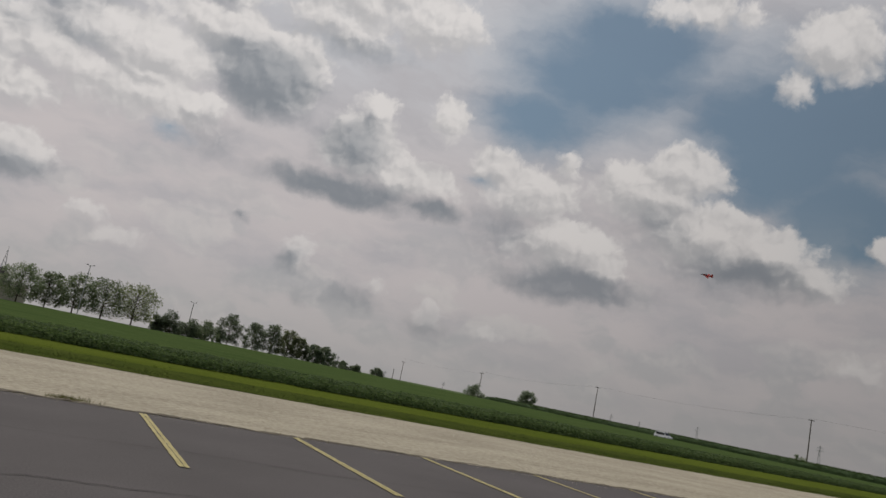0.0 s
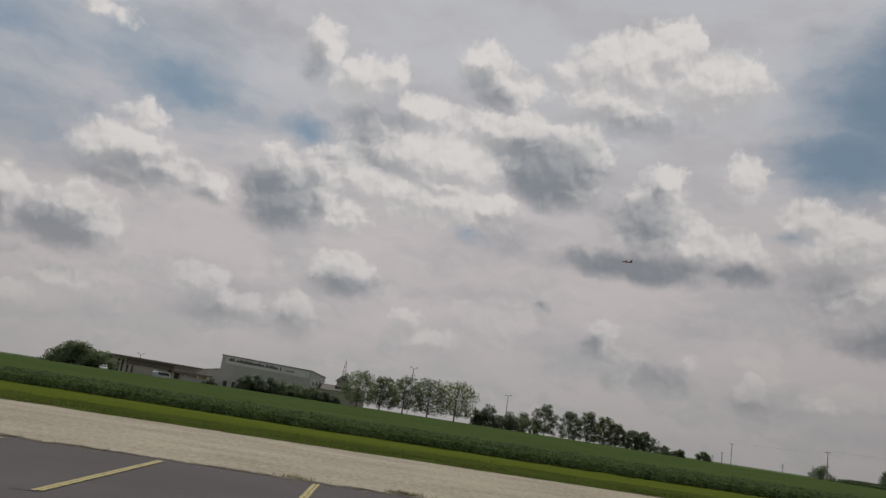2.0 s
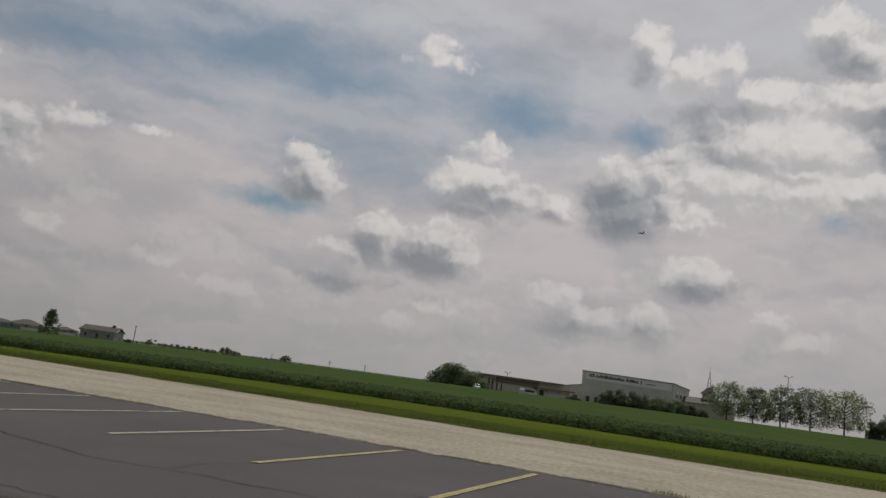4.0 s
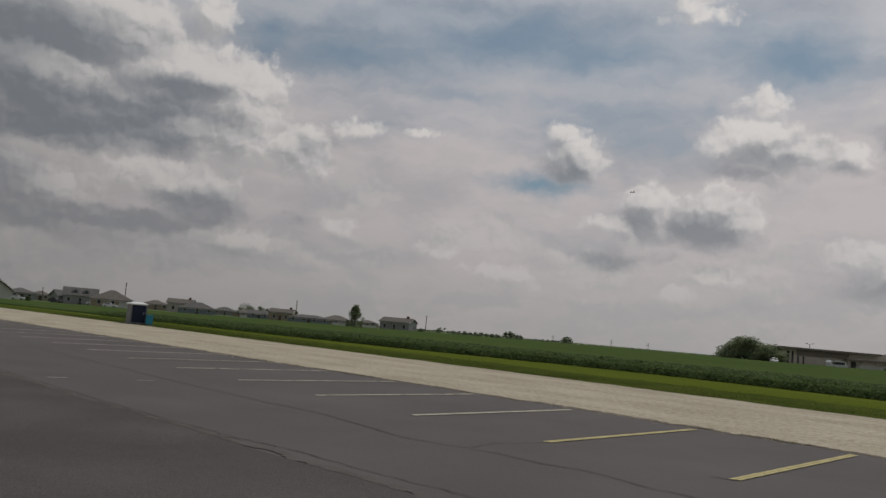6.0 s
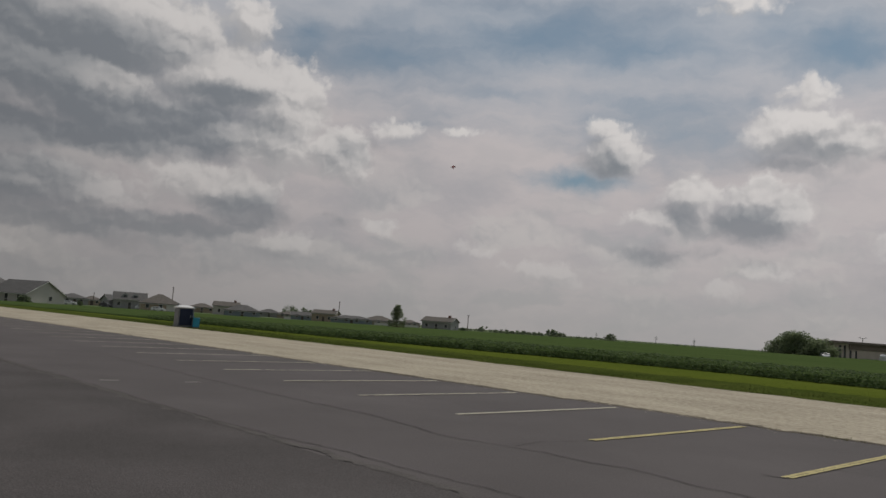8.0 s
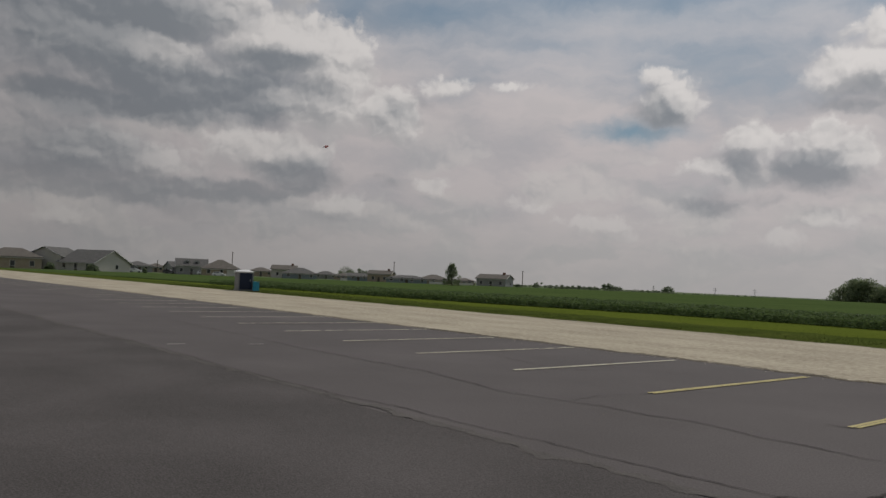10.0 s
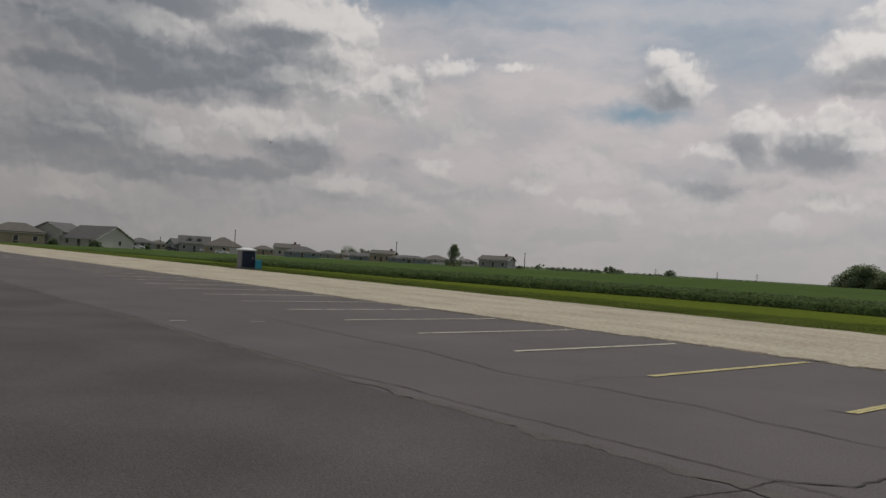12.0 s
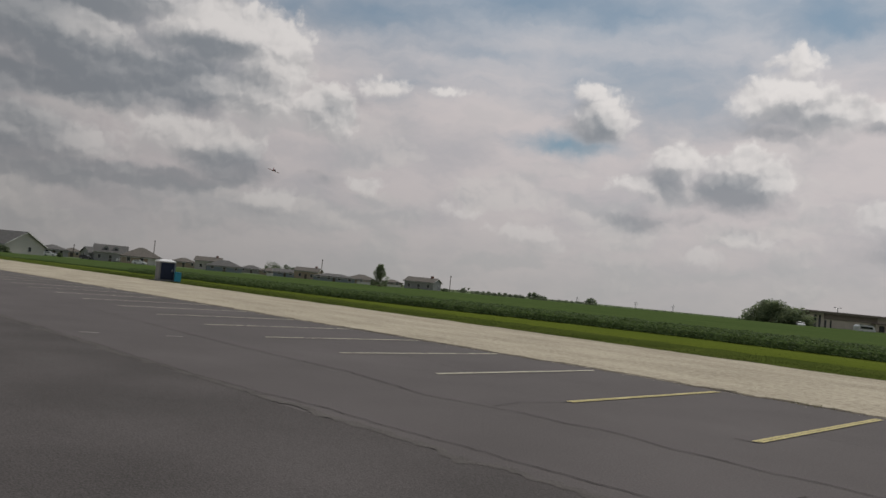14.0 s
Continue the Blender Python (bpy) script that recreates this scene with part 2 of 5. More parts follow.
# haze towards the horizon, and the glow round the hidden sun
col = wmix(wmath("MULTIPLY", wramp(wmath("MULTIPLY", height, -1.0), -8.0, 1.0), 0.58), col, (0.372, 0.361, 0.350))
SUN_WAY = (-math.sin(radians(SUN_AZ)) * math.cos(radians(SUN_EL)), math.cos(radians(SUN_AZ)) * math.cos(radians(SUN_EL)), math.sin(radians(SUN_EL)))
glow = wmath("MULTIPLY_ADD", wramp(wvec("DOT_PRODUCT", way, SUN_WAY), 0.15, 0.85), 0.58, 0.66)
col = wvec("MULTIPLY", col, glow)
back = wn("ShaderNodeBackground")
wt.links.new(col, back.inputs[0])
back.inputs[1].default_value = 1.0
wo = wn("ShaderNodeOutputWorld")
wt.links.new(back.outputs[0], wo.inputs[0])

sun = new("sun", bpy.data.lights.new("sun", "SUN"))
sun.data.energy, sun.data.angle, sun.data.color = 2.0, radians(6), (1.0, 0.94, 0.85)
sun.matrix_world = look((0, 0, 100), (math.sin(radians(SUN_AZ)) * math.cos(radians(SUN_EL)), -math.cos(radians(SUN_AZ)) * math.cos(radians(SUN_EL)), 100 - math.sin(radians(SUN_EL))))


# ---- materials ----
def material(name, colours, rough=0.8, scale=4.0, bump=0.3, metal=0.0, fine=12.0, spec=0.3, object_vary=0.0, stretch=(1, 1, 1), even=False):
    """A surface with two colours mixed by coarse and fine noise, and relief."""
    m = bpy.data.materials.new(name)
    m.use_nodes = True
    nt = m.node_tree
    b = nt.nodes["Principled BSDF"]
    b.inputs["Roughness"].default_value, b.inputs["Metallic"].default_value = rough, metal
    b.inputs["Specular IOR Level"].default_value = spec
    tc, mp = nt.nodes.new("ShaderNodeTexCoord"), nt.nodes.new("ShaderNodeMapping")
    mp.inputs["Scale"].default_value = stretch
    nt.links.new(tc.outputs["Object"], mp.inputs[0])
    a, c = nt.nodes.new("ShaderNodeTexNoise"), nt.nodes.new("ShaderNodeTexNoise")
    a.inputs["Scale"].default_value, a.inputs["Detail"].default_value = scale, 4
    c.inputs["Scale"].default_value, c.inputs["Detail"].default_value = scale * fine, 3
    nt.links.new(mp.outputs[0], a.inputs["Vector"])
    nt.links.new(tc.outputs["Object"] if even else mp.outputs[0], c.inputs["Vector"])
    mixed = nt.nodes.new("ShaderNodeMath")
    mixed.operation = "MULTIPLY_ADD"
    nt.links.new(c.outputs[0], mixed.inputs[0])
    mixed.inputs[1].default_value = 0.6
    half = nt.nodes.new("ShaderNodeMath")
    half.operation = "MULTIPLY"
    half.inputs[1].default_value = 0.4
    nt.links.new(a.outputs[0], half.inputs[0])
    nt.links.new(half.outputs[0], mixed.inputs[2])
    ramp = nt.nodes.new("ShaderNodeValToRGB")
    ramp.color_ramp.elements[0].position, ramp.color_ramp.elements[1].position = 0.34, 0.66
    ramp.color_ramp.elements[0].color, ramp.color_ramp.elements[1].color = (*colours[0], 1), (*colours[1], 1)
    if len(colours) > 2:
        e = ramp.color_ramp.elements.new(0.5)
        e.color = (*colours[2], 1)
    nt.links.new(mixed.outputs[0], ramp.inputs[0])
    out = ramp.outputs[0]
    if object_vary:
        info, hsv = nt.nodes.new("ShaderNodeObjectInfo"), nt.nodes.new("ShaderNodeHueSaturation")
        mr = nt.nodes.new("ShaderNodeMapRange")
        mr.inputs[3].default_value, mr.inputs[4].default_value = 1 - object_vary, 1 + object_vary
        nt.links.new(info.outputs["Random"], mr.inputs[0])
        nt.links.new(mr.outputs[0], hsv.inputs["Value"])
        nt.links.new(out, hsv.inputs["Color"])
        out = hsv.outputs[0]
    nt.links.new(out, b.inputs["Base Color"])
    if bump:
        bp = nt.nodes.new("ShaderNodeBump")
        bp.inputs["Strength"].default_value, bp.inputs["Distance"].default_value = bump, 0.02
        nt.links.new(c.outputs[0], bp.inputs["Height"])
        nt.links.new(bp.outputs[0], b.inputs["Normal"])
    return m


def leaf_material(name, dark, light, rough=0.55):
    """Foliage: each island its own green, a little light passes through."""
    m = bpy.data.materials.new(name)
    m.use_nodes = True
    nt = m.node_tree
    b = nt.nodes["Principled BSDF"]
    geo, ramp = nt.nodes.new("ShaderNodeNewGeometry"), nt.nodes.new("ShaderNodeValToRGB")
    ramp.color_ramp.elements[0].color, ramp.color_ramp.elements[1].color = (*dark, 1), (*light, 1)
    nt.links.new(geo.outputs["Random Per Island"], ramp.inputs[0])
    info, hsv, mr = nt.nodes.new("ShaderNodeObjectInfo"), nt.nodes.new("ShaderNodeHueSaturation"), nt.nodes.new("ShaderNodeMapRange")
    mr.inputs[3].default_value, mr.inputs[4].default_value = 0.8, 1.2
    nt.links.new(info.outputs["Random"], mr.inputs[0])
    nt.links.new(mr.outputs[0], hsv.inputs["Value"])
    nt.links.new(ramp.outputs[0], hsv.inputs["Color"])
    nt.links.new(hsv.outputs[0], b.inputs["Base Color"])
    b.inputs["Roughness"].default_value = rough
    b.inputs["Specular IOR Level"].default_value = 0.25
    tr, mx = nt.nodes.new("ShaderNodeBsdfTranslucent"), nt.nodes.new("ShaderNodeMixShader")
    nt.links.new(hsv.outputs[0], tr.inputs[0])
    mx.inputs[0].default_value = 0.45
    nt.links.new(b.outputs[0], mx.inputs[1])
    nt.links.new(tr.outputs[0], mx.inputs[2])
    nt.links.new(mx.outputs[0], nt.nodes["Material Output"].inputs[0])
    return m


ASPHALT = material("asphalt", [(0.072, 0.065, 0.064), (0.124, 0.111, 0.111), (0.096, 0.085, 0.085)], 0.9, 0.35, 0.2, fine=130, spec=0.2)
ASPHALT_OLD = material("old_asphalt", [(0.046, 0.042, 0.040), (0.108, 0.097, 0.096), (0.075, 0.067, 0.066)], 0.92, 0.45, 0.45, fine=120, spec=0.2)
CRACK = material("crack", [(0.020, 0.018, 0.017), (0.062, 0.055, 0.05)], 0.95, 3, 0.4)
GRAVEL = material("gravel", [(0.234, 0.2, 0.146), (0.469, 0.417, 0.32), (0.365, 0.32, 0.243)], 0.95, 0.55, 1.0, fine=13, stretch=(0.5, 1.2, 1), even=True)
PAINT = material("yellow_paint", [(0.257, 0.214, 0.085), (0.496, 0.427, 0.205), (0.453, 0.385, 0.171)], 0.75, 3, 0.3, fine=14)
PAINT_OLD = material("worn_white_paint", [(0.20, 0.19, 0.18), (0.48, 0.46, 0.42)], 0.8, 3, 0.3)
LAND = material("meadow_soil", [(0.045, 0.075, 0.02), (0.10, 0.135, 0.04), (0.07, 0.105, 0.03)], 0.95, 0.15, 0.5, fine=30)
LAWN = material("mown_grass", [(0.068, 0.092, 0.015), (0.122, 0.146, 0.026), (0.094, 0.119, 0.020)], 1.0, 0.12, 0.5, fine=60, stretch=(0.5, 1.5, 1), spec=0.0)
VERGE = material("rough_verge", [(0.042, 0.062, 0.013), (0.09, 0.107, 0.026), (0.064, 0.082, 0.019)], 1.0, 0.3, 0.5, fine=40, spec=0.0)
CANOPY = material("soy_canopy", [(0.046, 0.073, 0.025), (0.084, 0.116, 0.042), (0.064, 0.094, 0.032)], 1.0, 0.12, 0.6, fine=40, spec=0.0)
CORN = material("corn_canopy", [(0.022, 0.05, 0.014), (0.055, 0.095, 0.028)], 0.85, 0.6, 1.0, fine=10)
BLADE = leaf_material("grass_blade", (0.044, 0.062, 0.015), (0.092, 0.108, 0.030), 0.9)
LAWN_BLADE = leaf_material("lawn_blade", (0.058, 0.088, 0.012), (0.118, 0.145, 0.024), 0.9)
STONE = leaf_material("gravel_stone", (0.24, 0.21, 0.165), (0.56, 0.51, 0.42), 0.95)
PAINT_PALE = material("faded_pale_paint", [(0.27, 0.25, 0.19), (0.50, 0.47, 0.38), (0.45, 0.42, 0.33)], 0.8, 3, 0.2, fine=14)
EDGE_DIRT = material("edge_dirt", [(0.06, 0.05, 0.036), (0.20, 0.17, 0.125), (0.12, 0.10, 0.072)], 0.95, 1.5, 0.6, fine=14)
TUFT_BLADE = leaf_material("tuft_blade", (0.07, 0.08, 0.025), (0.20, 0.19, 0.07), 0.9)
SEAM = material("pale_seam", [(0.063, 0.057, 0.054), (0.112, 0.101, 0.095)], 0.95, 2.0, 0.3, fine=20)
DRY = leaf_material("dry_grass", (0.16, 0.15, 0.06), (0.32, 0.28, 0.13))
SOY = leaf_material("soy_leaf", (0.060, 0.097, 0.036), (0.121, 0.164, 0.063), 0.9)
LEAF = leaf_material("tree_leaf", (0.135, 0.178, 0.10), (0.28, 0.325, 0.18))
LEAF_PALE = leaf_material("pale_tree_leaf", (0.168, 0.204, 0.102), (0.348, 0.372, 0.198))
LEAF_DARK = leaf_material("dark_tree_leaf", (0.122, 0.158, 0.105), (0.245, 0.285, 0.175))
BARK = material("bark", [(0.06, 0.047, 0.035), (0.15, 0.12, 0.095)], 0.95, 3, 0.8)
POLE_WOOD = material("pole_wood", [(0.10, 0.085, 0.07), (0.21, 0.185, 0.16)], 0.9, 2, 0.5)
STEEL = material("galvanised_steel", [(0.30, 0.31, 0.32), (0.48, 0.49, 0.5)], 0.5, 3, 0.1, metal=0.6)
SIDING_WHITE = material("white_siding", [(0.399, 0.399, 0.377), (0.526, 0.515, 0.480)], 0.7, 0.4, 0.15)
SIDING_TAN = material("tan_siding", [(0.288, 0.240, 0.182), (0.403, 0.346, 0.269)], 0.7, 0.4, 0.15)
SIDING_GREY = material("grey_siding", [(0.230, 0.240, 0.240), (0.346, 0.355, 0.355)], 0.7, 0.4, 0.15)
SIDING_BLUE = material("blue_grey_siding", [(0.17, 0.215, 0.25), (0.25, 0.30, 0.34)], 0.7, 0.4, 0.15)
BRICK_RED = material("brick_facing", [(0.16, 0.085, 0.06), (0.26, 0.15, 0.11)], 0.85, 2, 0.4)
SHINGLE = material("grey_shingle", [(0.075, 0.073, 0.071), (0.15, 0.146, 0.142)], 0.95, 1.2, 0.6)
SHINGLE_BROWN = material("brown_shingle", [(0.09, 0.08, 0.07), (0.165, 0.15, 0.134)], 0.95, 1.2, 0.6)
TRIM = material("white_trim", [(0.496, 0.496, 0.48), (0.624, 0.624, 0.608)], 0.6, 1, 0.05)
GLASS = material("window_glass", [(0.02, 0.024, 0.028), (0.045, 0.05, 0.055)], 0.12, 0.8, 0.0, spec=0.6)
METAL_WALL = material("ribbed_metal_wall", [(0.506, 0.506, 0.473), (0.673, 0.664, 0.631)], 0.6, 0.3, 0.1)
METAL_ROOF = material("metal_roof", [(0.204, 0.192, 0.180), (0.312, 0.300, 0.282)], 0.6, 0.4, 0.1)
STUCCO = material("church_stucco", [(0.504, 0.453, 0.387), (0.672, 0.621, 0.537)], 0.85, 0.8, 0.2)
FASCIA = material("brown_fascia", [(0.169, 0.142, 0.121), (0.270, 0.232, 0.203)], 0.7, 0.8, 0.1)
DARK_TRIM = material("dark_fascia", [(0.06, 0.05, 0.045), (0.11, 0.095, 0.085)], 0.7, 1, 0.1)
BANNER = material("banner_sheet", [(0.744, 0.744, 0.72), (0.888, 0.888, 0.864)], 0.6, 0.5, 0.05)
BANNER_INK = material("banner_ink", [(0.06, 0.07, 0.09), (0.10, 0.11, 0.13)], 0.7, 2, 0.0)
BLUE_PLASTIC = material("navy_plastic", [(0.007, 0.013, 0.036), (0.017, 0.027, 0.06)], 0.5, 2, 0.1)
GREY_PLASTIC = material("grey_plastic", [(0.160, 0.168, 0.176), (0.240, 0.248, 0.256)], 0.55, 2, 0.1)
WHITE_PLASTIC = material("white_plastic", [(0.62, 0.62, 0.62), (0.76, 0.76, 0.76)], 0.5, 2, 0.05)
CYAN_PLASTIC = material("turquoise_plastic", [(0.03, 0.27, 0.42), (0.06, 0.38, 0.55)], 0.45, 2, 0.1)
CAR_WHITE = material("white_car_paint", [(0.62, 0.63, 0.64), (0.75, 0.76, 0.77)], 0.3, 1, 0.0, spec=0.5)
CAR_DARK = material("dark_car_paint", [(0.03, 0.03, 0.035), (0.06, 0.06, 0.07)], 0.3, 1, 0.0, spec=0.5)
RUBBER = material("rubber", [(0.015, 0.015, 0.015), (0.03, 0.03, 0.03)], 0.85, 4, 0.2)
ROAD = material("road_surface", [(0.05, 0.05, 0.05), (0.09, 0.088, 0.085)], 0.9, 1, 0.3)
JET_RED = material("red_airframe_paint", [(0.42, 0.030, 0.022), (0.55, 0.055, 0.04)], 0.35, 2, 0.0, spec=0.5)
JET_DARK = material("dark_airframe_paint", [(0.02, 0.02, 0.025), (0.05, 0.05, 0.055)], 0.4, 2, 0.0, spec=0.5)
JET_WHITE = material("white_airframe_paint", [(0.6, 0.6, 0.6), (0.72, 0.72, 0.72)], 0.4, 2, 0.0, spec=0.5)
WIRE = material("wire", [(0.03, 0.03, 0.03), (0.06, 0.06, 0.06)], 0.7, 2, 0.0)
GRIT = material("dark_grit", [(0.10, 0.088, 0.068), (0.21, 0.185, 0.145)], 0.95, 6, 0.5)


# ---- building helpers ----
rng = random.Random(7)


def ground_z(x, y):
    """The land falls gently away beyond the field's edge."""
    crest = 0.02 * min(max(0, y - 300), 800)
    return -0.002 * min(max(0, y - 38), 220) - 0.004 * min(max(0, -x - 40), 220) - 0.005 * min(max(0, x - 40), 180) - crest


def spot(bearing, far, lift=0.0):
    """A place on the land by bearing to the left (degrees) and distance from where the viewer stands."""
    x, y = -math.sin(radians(bearing)) * far, math.cos(radians(bearing)) * far
    return Vector((x, y, ground_z(x, y) + lift))


def mesh_of(name, bm, mat, smooth=False):
    me = bpy.data.meshes.new(name)
    bm.to_mesh(me)
    bm.free()
    for m in (mat if isinstance(mat, (list, tuple)) else [mat]):
        me.materials.append(m)
    if smooth:
        for p in me.polygons:
            p.use_smooth = True
    return me


def part(name, bm, mat, parent=None, label="", smooth=False):
    ob = new(name, mesh_of(name, bm, mat, smooth))
    ob.parent = parent
    if label:
        tagged(ob, label=label)
    return ob


def thing(name, m, label, category, group="", kind=""):
    ob = new(name)
    ob.matrix_basis = m
    return tagged(ob, label, category, group, kind)


def box(bm, x0, x1, y0, y1, z0, z1, bevel=0.0):
    r = bmesh.ops.create_cube(bm, size=1.0, matrix=Matrix.Translation(((x0 + x1) / 2, (y0 + y1) / 2, (z0 + z1) / 2)) @ Matrix.Diagonal((x1 - x0, y1 - y0, z1 - z0, 1)))
    if bevel:
        es = list({e for v in r["verts"] for e in v.link_edges})
        bmesh.ops.bevel(bm, geom=es, offset=bevel, segments=2, affect="EDGES")
    return bm


def cyl(bm, a, b, r0, r1, seg=8):
    a, b = Vector(a), Vector(b)
    d = b - a
    q = d.to_track_quat("Z", "Y").to_matrix().to_4x4()
    bmesh.ops.create_cone(bm, cap_ends=True, segments=seg, radius1=r0, radius2=max(r1, 0.001), depth=d.length, matrix=Matrix.Translation((a + b) / 2) @ q)
    return bm


def boxed(*a, bevel=0.0):
    return box(bmesh.new(), *a, bevel=bevel)


def sheet(points, z=None):
    """A flat n-gon."""
    bm = bmesh.new()
    bm.faces.new([bm.verts.new((p[0], p[1], p[2] if z is None else z)) for p in points])
    return bm


def from_lists(name, verts, faces, mat, parent=None, label=""):
    me = bpy.data.meshes.new(name)
    me.from_pydata([tuple(v) for v in verts], [], faces)
    me.materials.append(mat)
    ob = new(name, me)
    ob.parent = parent
    if label:
        tagged(ob, label=label)
    return ob


# ---- the land ----
def make_ground():
    xs = [-3000, -1200, -600, -400] + list(range(-300, 301, 20)) + [400, 600, 1200, 3000]
    ys = [-3000, -1000, -300, -100, -40, 0, 20, 38] + list(range(60, 301, 20)) + [400, 600, 800, 1100, 3000]
    verts = [(x, y, ground_z(x, y) - 0.06) for y in ys for x in xs]
    n = len(xs)
    faces = [(j * n + i, j * n + i + 1, (j + 1) * n + i + 1, (j + 1) * n + i) for j in range(len(ys) - 1) for i in range(n - 1)]
    return tagged(from_lists("ground", verts, faces, LAND), "flat green farmland reaching the horizon", "ground", kind="structure")


make_ground()


def lot_edge(x):
    return 15.05 + 0.012 * x + 0.30 * math.exp(-((x + 9) / 7) ** 2) - 0.02 * max(0, -x - 22) + 0.10 * noise.noise(Vector((x * 0.35, 3, 0))) + 0.05 * noise.noise(Vector((x * 1.7, 9, 0)))


def gravel_edge(x):
    return 26.4 + 0.03 * x + 0.18 * noise.noise(Vector((x * 0.5, 1, 5))) + 0.12 * noise.noise(Vector((x * 2.3, 4, 5)))


def crop_edge(x):
    return 37.6 + 0.085 * min(x, 60) + 3.6 * math.exp(-((x + 21) / 15) ** 2) + 0.35 * noise.noise(Vector((x * 0.25, 7, 2)))


def strip(name, lower, upper, z, mat, x0, x1, step, label, category, rows=1, rough=0.0, land=False):
    """A strip of land between two wavy edges."""
    xs = [x0 + i * step for i in range(int((x1 - x0) / step) + 1)]
    verts, faces = [], []
    for x in xs:
        a, b = lower(x), upper(x)
        for r in range(rows + 1):
            y = a + (b - a) * r / rows
            verts.append((x, y, z + (ground_z(x, y) if land else 0.0) + rough * noise.noise(Vector((x * 0.8, y * 0.8, 1)))))
    n = rows + 1
    for i in range(len(xs) - 1):
        for r in range(rows):
            faces.append((i * n + r, (i + 1) * n + r, (i + 1) * n + r + 1, i * n + r + 1))
    return tagged(from_lists(name, verts, faces, mat), label, category, kind="structure")


lot = strip("pavement", lambda x: -40.0, lot_edge, 0.0, ASPHALT, -140, 120, 0.5, "weathered dark asphalt of a car park", "pavement")
strip("pavement_old", lambda x: -39.0, lambda x: 5.45 + 0.02 * x + 0.14 * noise.noise(Vector((x * 0.6, 0, 8))) + 0.10 * noise.noise(Vector((x * 2.7, 0, 3))), 0.005, ASPHALT_OLD, -140, 120, 0.5, "older coarse darker asphalt lane", "pavement")
strip("road_gravel", lambda x: lot_edge(x) - 0.25, gravel_edge, -0.012, GRAVEL, -160, 140, 0.4, "pale crushed limestone gravel track", "gravel track", rows=24, rough=0.012)
strip("verge", lambda x: gravel_edge(x) - 0.2, lambda x: gravel_edge(x) + 5.6 + 0.4 * noise.noise(Vector((x * 0.2, 0, 0))), -0.004, VERGE, -160, 140, 0.5, "rough darker grass beside the gravel", "grass", rows=6, rough=0.03)
strip("lawn", lambda x: gravel_edge(x) + 5.2, lambda x: crop_edge(x) + 1.0, -0.002, LAWN, -160, 140, 1.0, "bright mown grass strip along the field", "grass", rows=6, rough=0.03)


def ribbon(points, width, z, jitter):
    """A thin meandering band along a line of points."""
    verts, faces, path = [], [], []
    for a, b in zip(points, points[1:]):
        a, b = Vector(a), Vector(b)
        n = max(2, int((b - a).length / 0.05))
        path += [a.lerp(b, i / n) for i in range(n)]
    path.append(Vector(points[-1]))
    for i, p in enumerate(path):
        t = (path[min(i + 1, len(path) - 1)] - path[max(i - 1, 0)]).normalized()
        side = Vector((-t.y, t.x))
        c = p + side * jitter * (noise.noise(Vector((p.x * 1.5, p.y * 1.5, 0))) + 0.5 * noise.noise(Vector((p.x * 6, p.y * 6, 0))) + 0.22 * noise.noise(Vector((p.x * 19, p.y * 19, 2))))
        w = width * (0.45 + 1.0 * abs(noise.noise(Vector((p.x * 3, p.y * 3, 4)))))
        for s in (-1, 1):
            verts.append((c.x + s * side.x * w / 2, c.y + s * side.y * w / 2, z))
    for i in range(len(path) - 1):
        faces.append((2 * i, 2 * i + 2, 2 * i + 3, 2 * i + 1))
    return verts, faces


def crack(width, jitter, *points):
    from_lists("crack", *ribbon([(x * 1.058, y * 1.058) for x, y in points], width, 0.0095, jitter), CRACK, lot)


crack(0.026, 0.10, (-24, 8.0), (-16, 7.7), (-12.7, 7.6), (-9.7, 7.7), (-7.5, 7.35), (-6.6, 7.6), (-5.0, 7.8), (-3.6, 7.7), (-2.7, 7.7), (1, 7.8), (6, 7.5), (12, 7.9))
crack(0.018, 0.06, (-6.6, 7.7), (-6.7, 8.4), (-6.5, 9.2))
crack(0.022, 0.08, (-16, 5.0), (-9.5, 5.05), (-7.1, 5.3), (-5.4, 5.4), (-4.1, 5.5), (-2.8, 5.6), (0, 5.7), (5, 5.6))
crack(0.034, 0.07, (-2.4, 7.0), (-2.38, 6.0), (-2.8, 5.6))
crack(0.026, 0.06, (-2.8, 5.6), (-2.85, 4.8), (-2.95, 4.0))
crack(0.020, 0.06, (-3.8, 10.6), (-2.0, 10.7), (0.7, 10.45), (1.9, 10.5), (3.6, 10.2), (6.2, 10.3))
crack(0.016, 0.06, (-14.0, 10.6), (-11.2, 10.7), (-9.6, 10.3), (-8.8, 10.6))
crack(0.035, 0.04, (-4.05, 9.2), (-3.75, 9.25))


from_lists("edge_dirt", *ribbon([(x, lot_edge(x) + 0.10) for x in np.arange(-60, 40, 0.8)], 0.34, 0.006, 0.22), EDGE_DIRT, lot)
# the worn pale joint between the two surfaces
from_lists("seam", *ribbon([(x, 5.5 + 0.02 * x) for x in np.arange(-40, 20, 1.0)], 0.24, 0.0075, 0.20), SEAM, lot)


